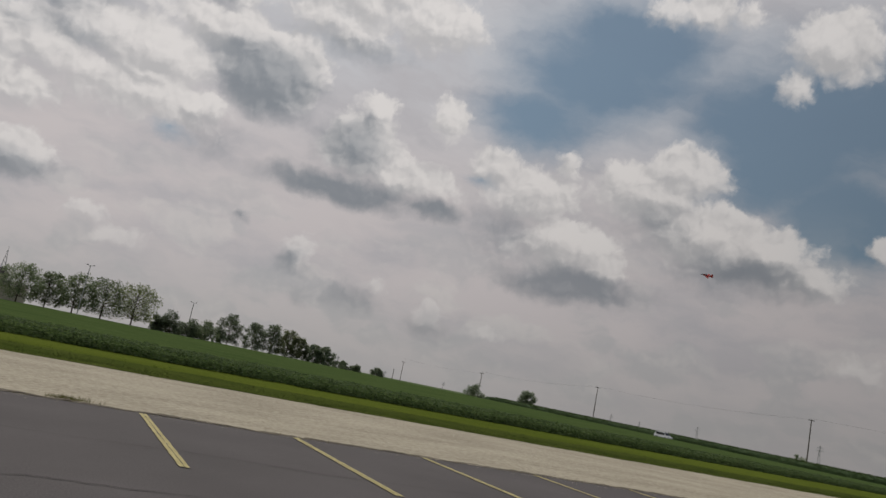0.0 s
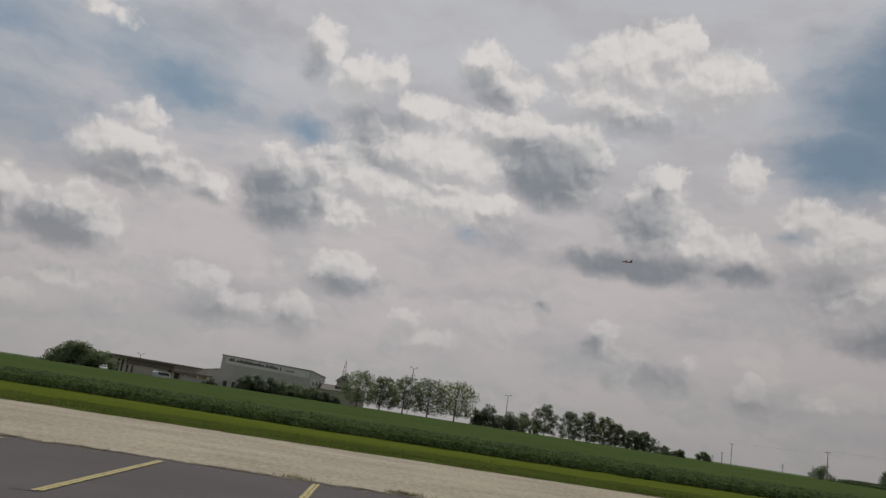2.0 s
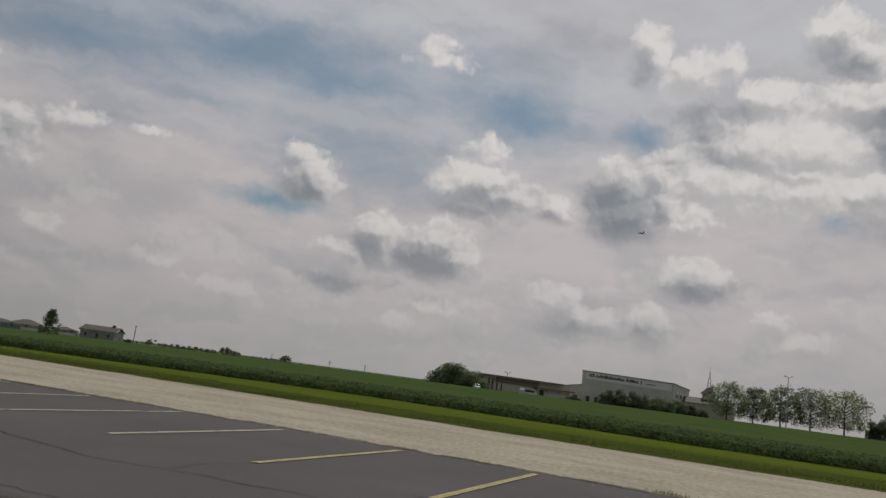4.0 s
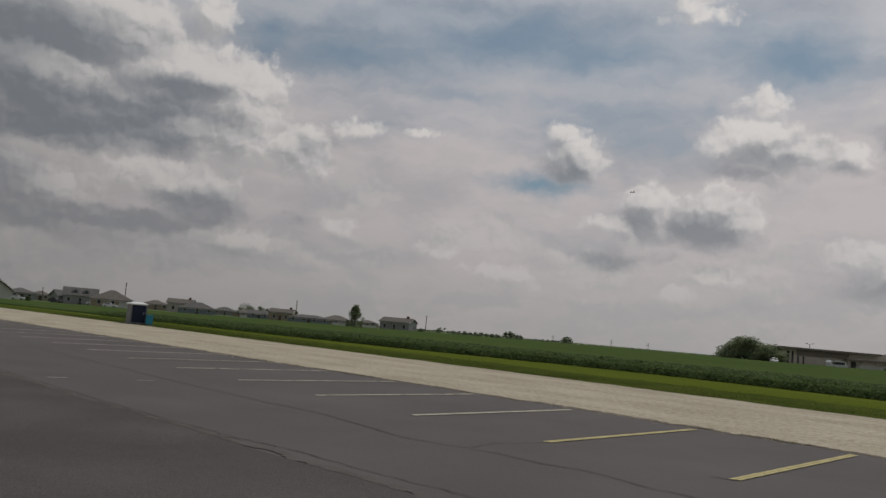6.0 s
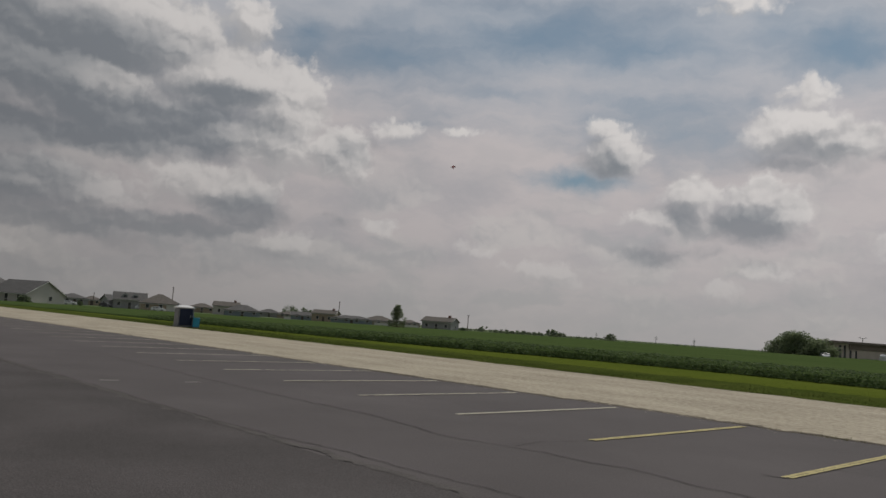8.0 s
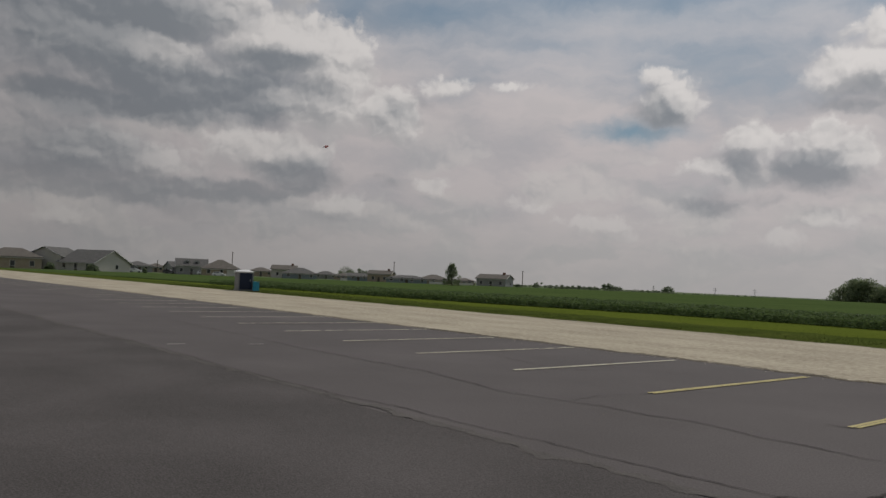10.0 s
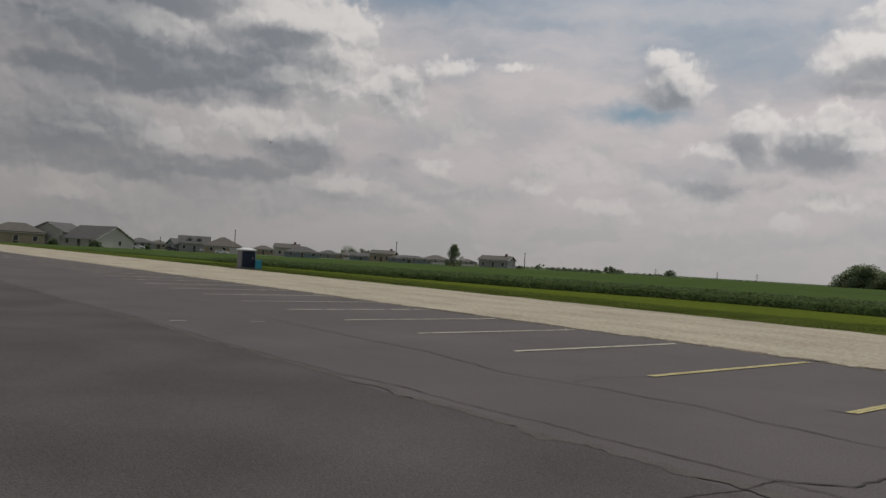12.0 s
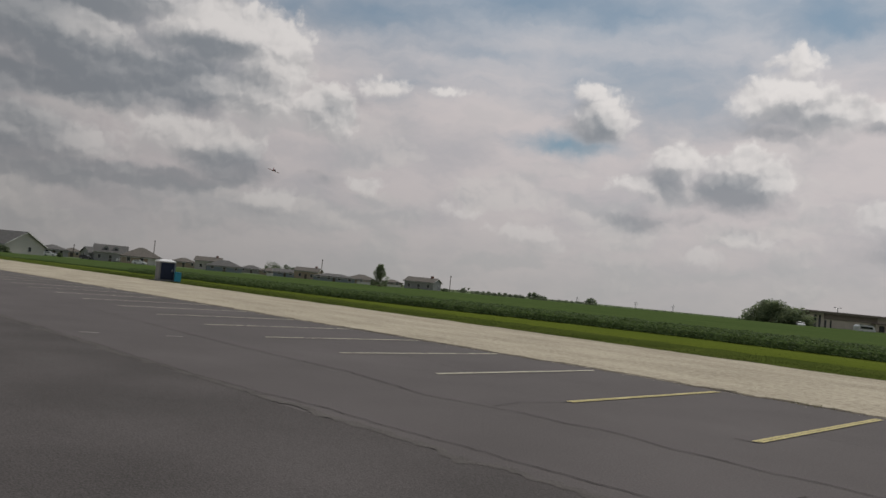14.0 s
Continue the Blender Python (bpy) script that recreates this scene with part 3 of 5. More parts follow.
def stall_line(x, worn):
    """A painted stall line, two coats that do not quite meet."""
    x = x + 0.012 * rng.uniform(-1, 1)
    for off, w in ((-0.034, 0.062), (0.036, 0.058)):
        verts, faces = [], []
        n = 40
        for i in range(n + 1):
            y = 9.82 + (14.92 + 0.012 * x - 9.82) * i / n
            if i in (0, n):
                y += rng.uniform(-0.03, 0.03)
            j = 0.006 * noise.noise(Vector((x, y * 5, off * 50)))
            for s in (-1, 1):
                verts.append((x + off + j + s * w / 2 * (1 + 0.35 * noise.noise(Vector((x * 3, y * 9, s + off * 9)))), y, 0.012))
        for i in range(n):
            if rng.random() > worn:
                faces.append((2 * i, 2 * i + 1, 2 * i + 3, 2 * i + 2))
        from_lists("stall_line", verts, faces, PAINT if x > -8 else PAINT_PALE, lot)


for k in range(-24, 8):
    stall_line(-1.12 + 2.9 * k, 0.0 if k > -4 else 0.05)
for mx, my in ((-15.8, 5.85), (-15.4, 7.45)):
    from_lists("stall_line", *ribbon([(mx, my - 0.15), (mx + 0.06, my + 0.2)], 0.10, 0.012, 0.01), PAINT_OLD, lot)


def make_stones():
    """Loose stones on the gravel track and along the lot's broken edge."""
    verts, faces = [], []
    def stone(x, y, z, r):
        b = len(verts)
        a0 = rng.uniform(0, 6)
        for i in range(4):
            a = a0 + i * 1.57
            verts.append((x + r * math.cos(a), y + r * math.sin(a) * rng.uniform(0.6, 1), z))
        verts.append((x + r * 0.2, y, z + r * rng.uniform(0.12, 0.28)))
        for i in range(4):
            faces.append((b + i, b + (i + 1) % 4, b + 4))
    for _ in range(24000):
        x = rng.uniform(-32, 26)
        y = rng.uniform(lot_edge(x) - 0.1, gravel_edge(x))
        stone(x, y, -0.012, rng.uniform(0.010, 0.024))
    for _ in range(900):
        x = rng.uniform(-32, 26)
        y = lot_edge(x) + rng.gauss(-0.15, 0.16)
        stone(x, y, 0.0, rng.uniform(0.008, 0.025))
    tagged(from_lists("gravel_stones", verts, faces, STONE), "loose pale limestone chips on the track", "gravel", kind="stuff")
    verts.clear(), faces.clear()
    for _ in range(5000):
        x = rng.uniform(-32, 26)
        y = lot_edge(x) + rng.gauss(-0.03, 0.12)
        stone(x, y, 0.0, rng.uniform(0.008, 0.022))
    for _ in range(1500):
        x = rng.uniform(-14, 2)
        stone(x, rng.uniform(2.5, 9), 0.002, rng.uniform(0.004, 0.010))
    tagged(from_lists("edge_grit", verts, faces, GRIT), "dark broken grit along the asphalt edge", "grit", kind="stuff")


make_stones()


def make_blades(name, n, place, h0, h1, w, mat, label, category):
    """Upright blades of grass, three-cornered and bent."""
    verts, faces = [], []
    for _ in range(n):
        x, y, z = place()
        a = rng.uniform(0, 6.28)
        h = rng.uniform(h0, h1)
        dx, dy = w * math.cos(a), w * math.sin(a)
        lx, ly = rng.uniform(-0.5, 0.5) * h, rng.uniform(-0.5, 0.5) * h
        b = len(verts)
        verts.extend(((x - dx, y - dy, z), (x + dx, y + dy, z), (x + lx, y + ly, z + h)))
        faces.append((b, b + 1, b + 2))
    return tagged(from_lists(name, verts, faces, mat), label, category, kind="stuff")


def verge_place():
    x = rng.uniform(-70, 62)
    y = gravel_edge(x) + abs(rng.gauss(0, 2.6)) - 0.05
    return x, y, -0.02


def lawn_place():
    x = rng.uniform(-70, 62)
    return x, rng.uniform(gravel_edge(x) + 4.6, crop_edge(x) + 0.3), -0.02


def edge_place():
    x = rng.uniform(-40, 36)
    return x, lot_edge(x) + rng.gauss(0.0, 0.07), -0.01


make_blades("grass_verge", 60000, verge_place, 0.03, 0.09, 0.008, BLADE, "rough grass blades at the gravel's edge", "grass")
make_blades("grass_lawn", 40000, lawn_place, 0.02, 0.05, 0.008, LAWN_BLADE, "short mown grass blades", "grass")
def fringe_place():
    x = rng.uniform(-60, 55)
    return x, gravel_edge(x) + rng.gauss(0.05, 0.12), -0.02


make_blades("dry_fringe", 5000, fringe_place, 0.02, 0.06, 0.010, DRY, "straw-coloured dry grass where gravel meets the verge", "grass")
make_blades("dry_weeds", 260, edge_place, 0.02, 0.07, 0.006, DRY, "dry weeds in the asphalt's broken edge", "weeds")


def make_tuft(x, y, n, rx):
    make_blades("weed_tuft", n, lambda: (x + rng.gauss(0, rx), y + rng.gauss(0, 0.10), -0.01), 0.02, 0.09, 0.006, TUFT_BLADE, "tuft of weeds growing at the asphalt edge", "weeds")


make_tuft(0.55, 15.55, 300, 0.2)
make_tuft(-1.55, 15.5, 140, 0.2)
make_tuft(-5.3, 15.2, 60, 0.2)


# ---- crops ----
def make_field():
    xs = list(np.arange(-170, 132, 1.6))
    ys = [0.0, 0.35, 0.9, 1.7, 2.6, 3.6, 4.8, 6.2] + list(np.arange(8, 60, 1.6)) + list(np.arange(60, 185, 5.0))
    verts, faces = [], []
    for x in xs:
        e = crop_edge(x)
        for k, s in enumerate(ys):
            y = e + 0.35 + s
            z = ground_z(x, y)
            if k == 0:
                z += 0.02
            else:
                z += 0.53 * min(1, 0.55 + s * 0.3) + 0.07 * noise.noise(Vector((x * 0.9, y * 0.9, 0))) + 0.05 * noise.noise(Vector((x * 0.1, y * 0.1, 3)))
            verts.append((x, y, z))
    n = len(ys)
    for i in range(len(xs) - 1):
        for k in range(n - 1):
            faces.append((i * n + k, (i + 1) * n + k, (i + 1) * n + k + 1, i * n + k + 1))
    tagged(from_lists("soy_field", verts, faces, CANOPY), "dense green soybean field in leaf", "crop field", kind="stuff")
    verts, faces = [], []
    def leaf(x, y, z, r):
        a, t = rng.uniform(0, 6.28), rng.uniform(-0.9, 0.9)
        u = Vector((math.cos(a), math.sin(a), 0.2 * t)) * r
        v = Vector((-math.sin(a), math.cos(a), t)) * r * 0.65
        c = Vector((x, y, z))
        b = len(verts)
        verts.extend((c - u, c - v, c + u * 1.1, c + v))
        faces.append((b, b + 1, b + 2, b + 3))
    for _ in range(95000):
        x = rng.uniform(-75, 72)
        s = rng.random() ** 1.6 * 6 - 0.15
        y = crop_edge(x) + s
        top = 0.60 + 0.13 * noise.noise(Vector((x * 0.7, y * 0.7, 6))) + 0.08 * noise.noise(Vector((x * 2.5, y * 2.5, 6)))
        if s < 1.2:
            z = rng.uniform(0.02, top)
        else:
            z = top - abs(rng.gauss(0, 0.06))
        leaf(x, y, ground_z(x, y) + z, rng.uniform(0.04, 0.09))
    tagged(from_lists("soy_plants", verts, faces, SOY), "leafy soybean plants at the field's edge", "crop plants", kind="stuff")


make_field()


# ---- road, corn and van on the far side of the field ----
strip("road", lambda x: -300.0, lambda x: 300.0, 0.0, ROAD, 138, 146, 2.0, "two-lane country road", "road", rows=60, land=True)


def make_corn():
    verts, faces = [], []
    ys = list(np.arange(20, 260, 2.0))
    prof = [(152, 0.0), (152.2, 1.0), (152.6, 1.5), (154, 1.6), (160, 1.65), (190, 1.6), (300, 1.6), (600, 1.6)]
    for y in ys:
        for i, (x, z) in enumerate(prof):
            verts.append((x + 0.4 * noise.noise(Vector((y * 0.9, i, 0))), y, ground_z(x, y) + z + (0.22 * noise.noise(Vector((x, y * 1.1, 2))) if i else -0.1)))
    n = len(prof)
    for j in range(len(ys) - 1):
        for i in range(n - 1):
            faces.append((j * n + i, j * n + i + 1, (j + 1) * n + i + 1, (j + 1) * n + i))
    tagged(from_lists("corn_field", verts, faces, CORN), "tall dark green corn beyond the road", "crop field", kind="stuff")
    verts, faces = [], []
    for _ in range(22000):
        x, y = 152 + rng.random() ** 2 * 8, rng.uniform(70, 255)
        z = ground_z(x, y) + (rng.uniform(0.2, 1.6) if x < 153 else rng.uniform(1.4, 1.8))
        a, r = rng.uniform(0, 6.28), rng.uniform(0.25, 0.5)
        b = len(verts)
        verts.extend(((x, y, z - 0.1), (x + r * math.cos(a), y + r * math.sin(a), z + 0.25), (x + 0.8 * r * math.cos(a + 0.3), y + 0.8 * r * math.sin(a + 0.3), z + 0.05)))
        faces.append((b, b + 1, b + 2))
    tagged(from_lists("corn_plants", verts, faces, SOY), "corn leaves along the field's edge", "crop plants", kind="stuff")


make_corn()


def make_wheel(parent, x, y, r, w):
    bm = bmesh.new()
    cyl(bm, (x - w / 2, y, r), (x + w / 2, y, r), r, r, 20)
    wheel = part("wheel", bm, RUBBER, parent)
    bm = bmesh.new()
    cyl(bm, (x - w / 2 - 0.01, y, r), (x + w / 2 + 0.01, y, r), r * 0.62, r * 0.62, 14)
    part("rim", bm, STEEL, wheel)


def loft(sections, mat_index=None):
    """A closed skin over rings of equal count."""
    bm = bmesh.new()
    rings = [[bm.verts.new(p) for p in ring] for ring in sections]
    n = len(rings[0])
    for a, b in zip(rings, rings[1:]):
        for i in range(n):
            bm.faces.new((a[i], a[(i + 1) % n], b[(i + 1) % n], b[i]))
    bm.faces.new(rings[0][::-1])
    bm.faces.new(rings[-1])
    bmesh.ops.recalc_face_normals(bm, faces=bm.faces)
    return bm


def make_car(m, label, paint, length=4.9, tall=1.75, category="car", nose=1.2, tail=0.35):
    """A car along y, nose to -y."""
    car = thing("car" if category == "car" else category.replace(" ", "_"), m, label, category)
    h, L = 0.92, length / 2
    def ring(y, w, z0, z1):
        return [(-w, y, z0), (w, y, z0), (w * 1.02, y, (z0 + z1) / 2), (w * 0.95, y, z1), (-w * 0.95, y, z1), (-w * 1.02, y, (z0 + z1) / 2)]
    part("body", loft([ring(-L, 0.7, 0.4, 0.7), ring(-L + 0.15, 0.86, 0.28, 0.85), ring(-L + nose, h, 0.25, 1.0), ring(0, h, 0.25, 1.02), ring(L - 0.2, h, 0.28, 1.02), ring(L, 0.84, 0.4, 0.95)]), paint, car)
    part("cabin", loft([ring(-L + nose - 0.1, 0.84, 0.98, 1.02), ring(-L + nose + 0.75, 0.76, 0.98, tall - 0.05), ring(0.2, 0.75, 0.98, tall), ring(L - tail - 0.2, 0.74, 0.98, tall - 0.06), ring(L - 0.06, 0.8, 0.98, 1.03)]), paint, car)
    for s in (-1, 1):
        bm = bmesh.new()
        for a, b in ((-L + nose + 0.55, -0.25), (-0.15, 0.75), (0.85, L - tail - 0.35)):
            if b - a > 0.2:
                box(bm, s * 0.80 - 0.03, s * 0.80 + 0.03, a, b, 1.08, tall - 0.2)
        part("side_window", bm, GLASS, car)
        for y in (-L + 0.95, L - 0.95):
            make_wheel(car, s * 0.84, y, 0.33, 0.22)
        part("headlight", boxed(s * 0.62 - 0.16, s * 0.62 + 0.16, -L + 0.0, -L + 0.16, 0.62, 0.76), TRIM, car)
    part("windscreen", loft([[(-0.74, -L + nose + 0.02, 1.06), (0.74, -L + nose + 0.02, 1.06), (0.74, -L + nose - 0.03, 1.1), (-0.74, -L + nose - 0.03, 1.1)],
                             [(-0.66, -L + nose + 0.66, tall - 0.14), (0.66, -L + nose + 0.66, tall - 0.14), (0.66, -L + nose + 0.6, tall - 0.1), (-0.66, -L + nose + 0.6, tall - 0.1)]]), GLASS, car)
    return car


van = make_car(pose(141.5, 150.0, -0.72), "white minivan driving along the country road", CAR_WHITE, 5.1, 1.85, "minivan", nose=1.0)


# ---- trees ----
def leaf_cloud(verts, faces, centre, radius, n, size, r):
    for _ in range(n):
        d = Vector((r.gauss(0, 1), r.gauss(0, 1), r.gauss(0, 1))).normalized() * radius * r.random() ** 0.45
        c = centre + Vector((d.x, d.y, d.z * 0.75))
        u = Vector((r.gauss(0, 1), r.gauss(0, 1), r.gauss(0, 0.6))).normalized() * size * r.uniform(0.6, 1.2)
        v = u.cross(Vector((r.gauss(0, 1), r.gauss(0, 1), r.gauss(0, 1)))).normalized() * size * 0.6
        b = len(verts)
        verts.extend((c - u, c - v * 0.8, c + u, c + v))
        faces.append((b, b + 1, b + 2, b + 3))


def make_tree(name, m, h, w, seed, mat, label, category="tree", bare=0.28, clumps=26, leaves=110, lean_open=0.75, conifer=False, size=0.2, clump=0.135):
    """A tree with a tapered trunk, limbs and a crown of leaf clumps."""
    r = random.Random(seed)
    root = thing(name, m, label, category)
    bm = bmesh.new()
    top = Vector((r.uniform(-0.03, 0.03) * h, r.uniform(-0.03, 0.03) * h, h * 0.9))
    fork = Vector((top.x * 0.3, top.y * 0.3, h * bare))
    cyl(bm, (0, 0, -0.3), fork, 0.022 * h, 0.016 * h, 8)
    cyl(bm, fork, top, 0.016 * h, 0.003 * h, 6)
    verts, faces = [], []
    for i in range(clumps):
        f = (i + 0.5) / clumps
        z = h * (bare + (0.98 - bare) * f)
        g = (z / h - bare) / (1 - bare)
        reach = w / 2 * ((1 - g) ** 0.7 + 0.08 if conifer else math.sin(math.pi * min(1, 0.16 + 0.82 * g)) ** 0.6)
        a = i * 2.4 + r.uniform(-0.5, 0.5)
        d = reach * r.uniform(0.35, 1.0) * 0.85
        c = Vector((math.cos(a) * d, math.sin(a) * d, z + r.uniform(-0.04, 0.04) * h))
        start = fork.lerp(top, max(0, (g - 0.15) * 0.9))
        cyl(bm, start, start.lerp(c, 0.9), 0.006 * h, 0.0015 * h, 4)
        leaf_cloud(verts, faces, c, w * (0.10 if conifer else clump) * r.uniform(0.75, 1.35), leaves, size, r)
    part("trunk", bm, BARK, root)
    from_lists("crown", verts, faces, mat, root)
    return root


def make_bush(name, m, h, w, seed, mat, label, category="bush", n=26, leaves=130, deep=None, size=0.2):
    """A dense shrub, leafy to the ground."""
    r = random.Random(seed)
    deep = deep or w
    root = thing(name, m, label, category)
    bm = bmesh.new()
    verts, faces = [], []
    for i in range(n):
        a, q = r.uniform(0, 6.28), math.sqrt(r.random())
        x, y = math.cos(a) * q * w * 0.42, math.sin(a) * q * deep * 0.42
        z = h * r.uniform(0.12, 0.88) * math.sqrt(max(0.12, 1 - q * q * 0.85))
        c = Vector((x, y, z))
        cyl(bm, (x * 0.2, y * 0.2, -0.2), c, 0.05, 0.02, 4)
        leaf_cloud(verts, faces, c, min(w, h * 1.6) * 0.17 * r.uniform(0.8, 1.25), leaves, size, r)
    part("stems", bm, BARK, root)
    from_lists("foliage", verts, faces, mat, root)
    return root


def top_at(el, far, bearing):
    """Height over the land of something whose top shows at that angle."""
    return EYE + far * math.tan(radians(el)) - spot(bearing, far).z


def stand(bearing, far, turn=0):
    p = spot(bearing, far)
    return pose(p.x, p.y, p.z, 0, 0, turn)


# broad-leaved row beside the church
for i, (az, el, wide) in enumerate(((2.5, 2.15, 14.0), (0.8, 2.0, 12.0), (-0.9, 2.2, 13.0), (-2.7, 2.3, 15.5), (-4.7, 2.4, 15.5))):
    make_tree("tree", stand(az, 216 + 3 * (i % 2)), top_at(el, 216, az), wide, 30 + i, LEAF_PALE if i == 4 else LEAF, "broad-leaved tree with an open airy crown", bare=0.20, clumps=64, leaves=62, size=0.25, clump=0.105)
for az, el, wide, mat, s in ((-7.3, 1.28, 8.5, LEAF_DARK, 1), (-8.5, 1.2, 8.0, LEAF_DARK, 2), (-9.6, 1.32, 8.5, LEAF, 3), (-6.5, 1.05, 5.0, LEAF_DARK, 4)):
    make_bush("shrub", stand(az, 225), top_at(el, 225, az), wide, 50 + s, mat, "dense dark green shrub leafy to the ground", n=26, leaves=150, size=0.24)
for az, el, wide, mat, s, con in ((-11.3, 1.72, 6.6, LEAF_DARK, 1, 0), (-10.6, 0.5, 2.6, LEAF, 8, 1), (-13.1, 1.55, 6.2, LEAF_DARK, 2, 0), (-14.4, 1.7, 6.0, LEAF_DARK, 3, 0), (-15.5, 1.5, 5.6, LEAF_PALE, 4, 0), (-16.4, 1.15, 5.0, LEAF_PALE, 5, 0), (-17.5, 0.88, 5.0, LEAF_DARK, 6, 0), (-18.3, 0.85, 4.8, LEAF_DARK, 7, 0)):
    make_tree("tree", stand(az, 260), top_at(el, 260, az), wide * 1.6, 70 + s, mat, "dark green tree in a row along the field" if mat is LEAF_DARK else "pale green tree in a row along the field", bare=0.12, clumps=48, leaves=80, conifer=bool(con), size=0.26, clump=0.115)
for az, el, far, wide, s in ((-19.6, 0.22, 290, 8.5, 1), (-20.7, 0.10, 290, 4.5, 2), (-22.3, 0.28, 320, 6.0, 3), (-29.7, 0.52, 330, 10.5, 4)):
    make_bush("bush", stand(az, far), top_at(el, far, az) + 0.6, wide, 90 + s, LEAF_DARK, "dark rounded bush on the far edge of the field", n=22, leaves=110, size=0.28)
make_tree("tree", stand(-33.5, 300), top_at(0.68, 300, -33.5), 8.6, 95, LEAF_DARK, "lone round-crowned tree at the far field edge", bare=0.2, clumps=34, leaves=100, size=0.26)
make_bush("bush", stand(-51.9, 236), 4.2, 4.4, 96, LEAF, "scrubby bush at the foot of a pole", n=14, leaves=80)
# the round thicket beside the church canopy
make_bush("thicket", stand(21.6, 205), top_at(1.2, 205, 22), 19.5, 97, LEAF, "large rounded green thicket", "thicket", n=84, leaves=190, deep=9, size=0.26)
make_bush("bush", stand(20.0, 206), 2.6, 3.2, 98, LEAF_DARK, "small bush beside the thicket", n=14, leaves=90)
# hedge before the church
for az, el, wide, mat, s in ((10.6, 0.85, 4.6, LEAF_DARK, 1), (9.8, 0.86, 5.4, LEAF_DARK, 2), (8.8, 0.84, 5.6, LEAF_DARK, 3), (7.8, 0.75, 5.2, LEAF_DARK, 4), (6.9, 0.70, 6.0, LEAF, 5), (5.9, 0.62, 6.4, LEAF, 6), (4.9, 0.42, 5.0, LEAF_DARK, 7), (4.1, 0.25, 3.2, LEAF_DARK, 8), (13.0, -0.05, 4.0, LEAF_DARK, 9)):
    make_bush("hedge_bush", stand(az, 204), top_at(el, 204, az), wide, 110 + s, mat, "clipped dark evergreen bush before the church hall", n=36, leaves=130, size=0.22)
# young tree by the houses and trees behind them
make_tree("tree", stand(49.95, 170), top_at(1.08, 170, 49.95), 5.0, 130, LEAF, "young slender tree by the white fence", bare=0.10, clumps=60, leaves=80, conifer=True, size=0.13)
for az, el, far, wide, s in ((57.6, 0.72, 400, 11, 1), (56.5, 0.70, 400, 9, 2), (58.2, 0.22, 420, 6, 3), (61.0, 0.26, 420, 6, 4), (59.6, 0.12, 420, 5, 5), (79.6, 0.1, 235, 3.4, 6), (77.8, 0.0, 215, 2.6, 7), (75.2, -0.05, 208, 3.2, 8), (45.0, -0.25, 290, 2.4, 9), (71.9, -0.1, 290, 1.6, 10)):
    make_bush("bush", stand(az, far), max(1.6, top_at(el, far, az)), wide, 140 + s, LEAF_DARK, "dark green garden shrub beside a house", n=26, leaves=120, size=0.26)


def make_far_woods():
    """The low uneven tree line on the horizon."""
    verts, faces = [], []
    r = random.Random(5)
    def clump(az, far, h, w):
        p = spot(az, far)
        leaf_cloud(verts, faces, p + Vector((0, 0, h * 0.5)), h * 0.6, 26, 0.9 * h / 5, r)
        for _ in range(14):
            leaf_cloud(verts, faces, p + Vector((r.uniform(-w, w), r.uniform(-w, w), h * r.uniform(0.1, 0.75))), h * 0.22, 12, 0.9 * h / 5, r)
    az = 62.0
    while az > 34:
        far = 420 + r.uniform(-30, 30)
        clump(az, far, max(1.5, top_at(-0.22 + 0.16 * noise.noise(Vector((az * 0.9, 0, 0))), far, az)), 7)
        az -= 0.5
    while az > 20:
        clump(az, 640, max(2.0, top_at(-0.30 + 0.05 * noise.noise(Vector((az, 0, 0))), 640, az)), 10)
        az -= 0.5
    for k in range(9):
        clump(42.6 - 0.42 * k, 480, top_at(-0.17 + 0.12 * r.random(), 480, 42.6 - 0.42 * k), 0.8)
    for az, el in ((38.4, 0.16), (37.8, 0.02), (34.2, 0.14), (43.6, 0.0)):
        clump(az, 480, top_at(el, 480, az), 2.5)
    tagged(from_lists("far_trees", verts, faces, LEAF_DARK), "distant dark tree line on the horizon", "tree line", kind="stuff")


make_far_woods()


# ---- poles ----
def make_pole(x, y, h, label="wooden utility pole with a crossarm", arm=2.4):
    p = thing("utility_pole", pose(x, y, ground_z(x, y)), label, "utility pole", "poles along the road")
    bm = bmesh.new()
    cyl(bm, (0, 0, -0.5), (0, 0, h), 0.19, 0.13, 10)
    part("post", bm, POLE_WOOD, p)
    part("crossarm", boxed(-arm / 2, arm / 2, -0.08, 0.08, h - 0.35, h - 0.15), POLE_WOOD, p)
    for s in (-0.45, 0.45, 0.0):
        bm = bmesh.new()
        cyl(bm, (s * arm, 0, h - 0.15), (s * arm, 0, h + 0.08), 0.06, 0.04, 6)
        part("insulator", bm, STEEL, p)
    return p


road_poles = ((190, 20, 13.4), (190, 146, 13.5), (190, 240, 13.7), (190, 330, 12.6), (190, 425, 13.8))
for x, y, h in road_poles:
    make_pole(x, y, h)


def make_wires():
    bm = bmesh.new()
    for (xa, ya, ha), (xb, yb, hb) in zip(road_poles, road_poles[1:]):
        for off in (-1.08, 0.0, 1.08):
            last = None
            for i in range(13):
                t = i / 12
                p = Vector((xa + off, ya + (yb - ya) * t, ground_z(xa, ya) + ha + (hb - ha) * t + 0.08 - 5.5 * t * (1 - t)))
                if last:
                    cyl(bm, last, p, 0.007, 0.007, 3)
                last = p
    tagged(part("overhead_wires", bm, WIRE), "thin sagging overhead wires between poles", "wires", kind="stuff")


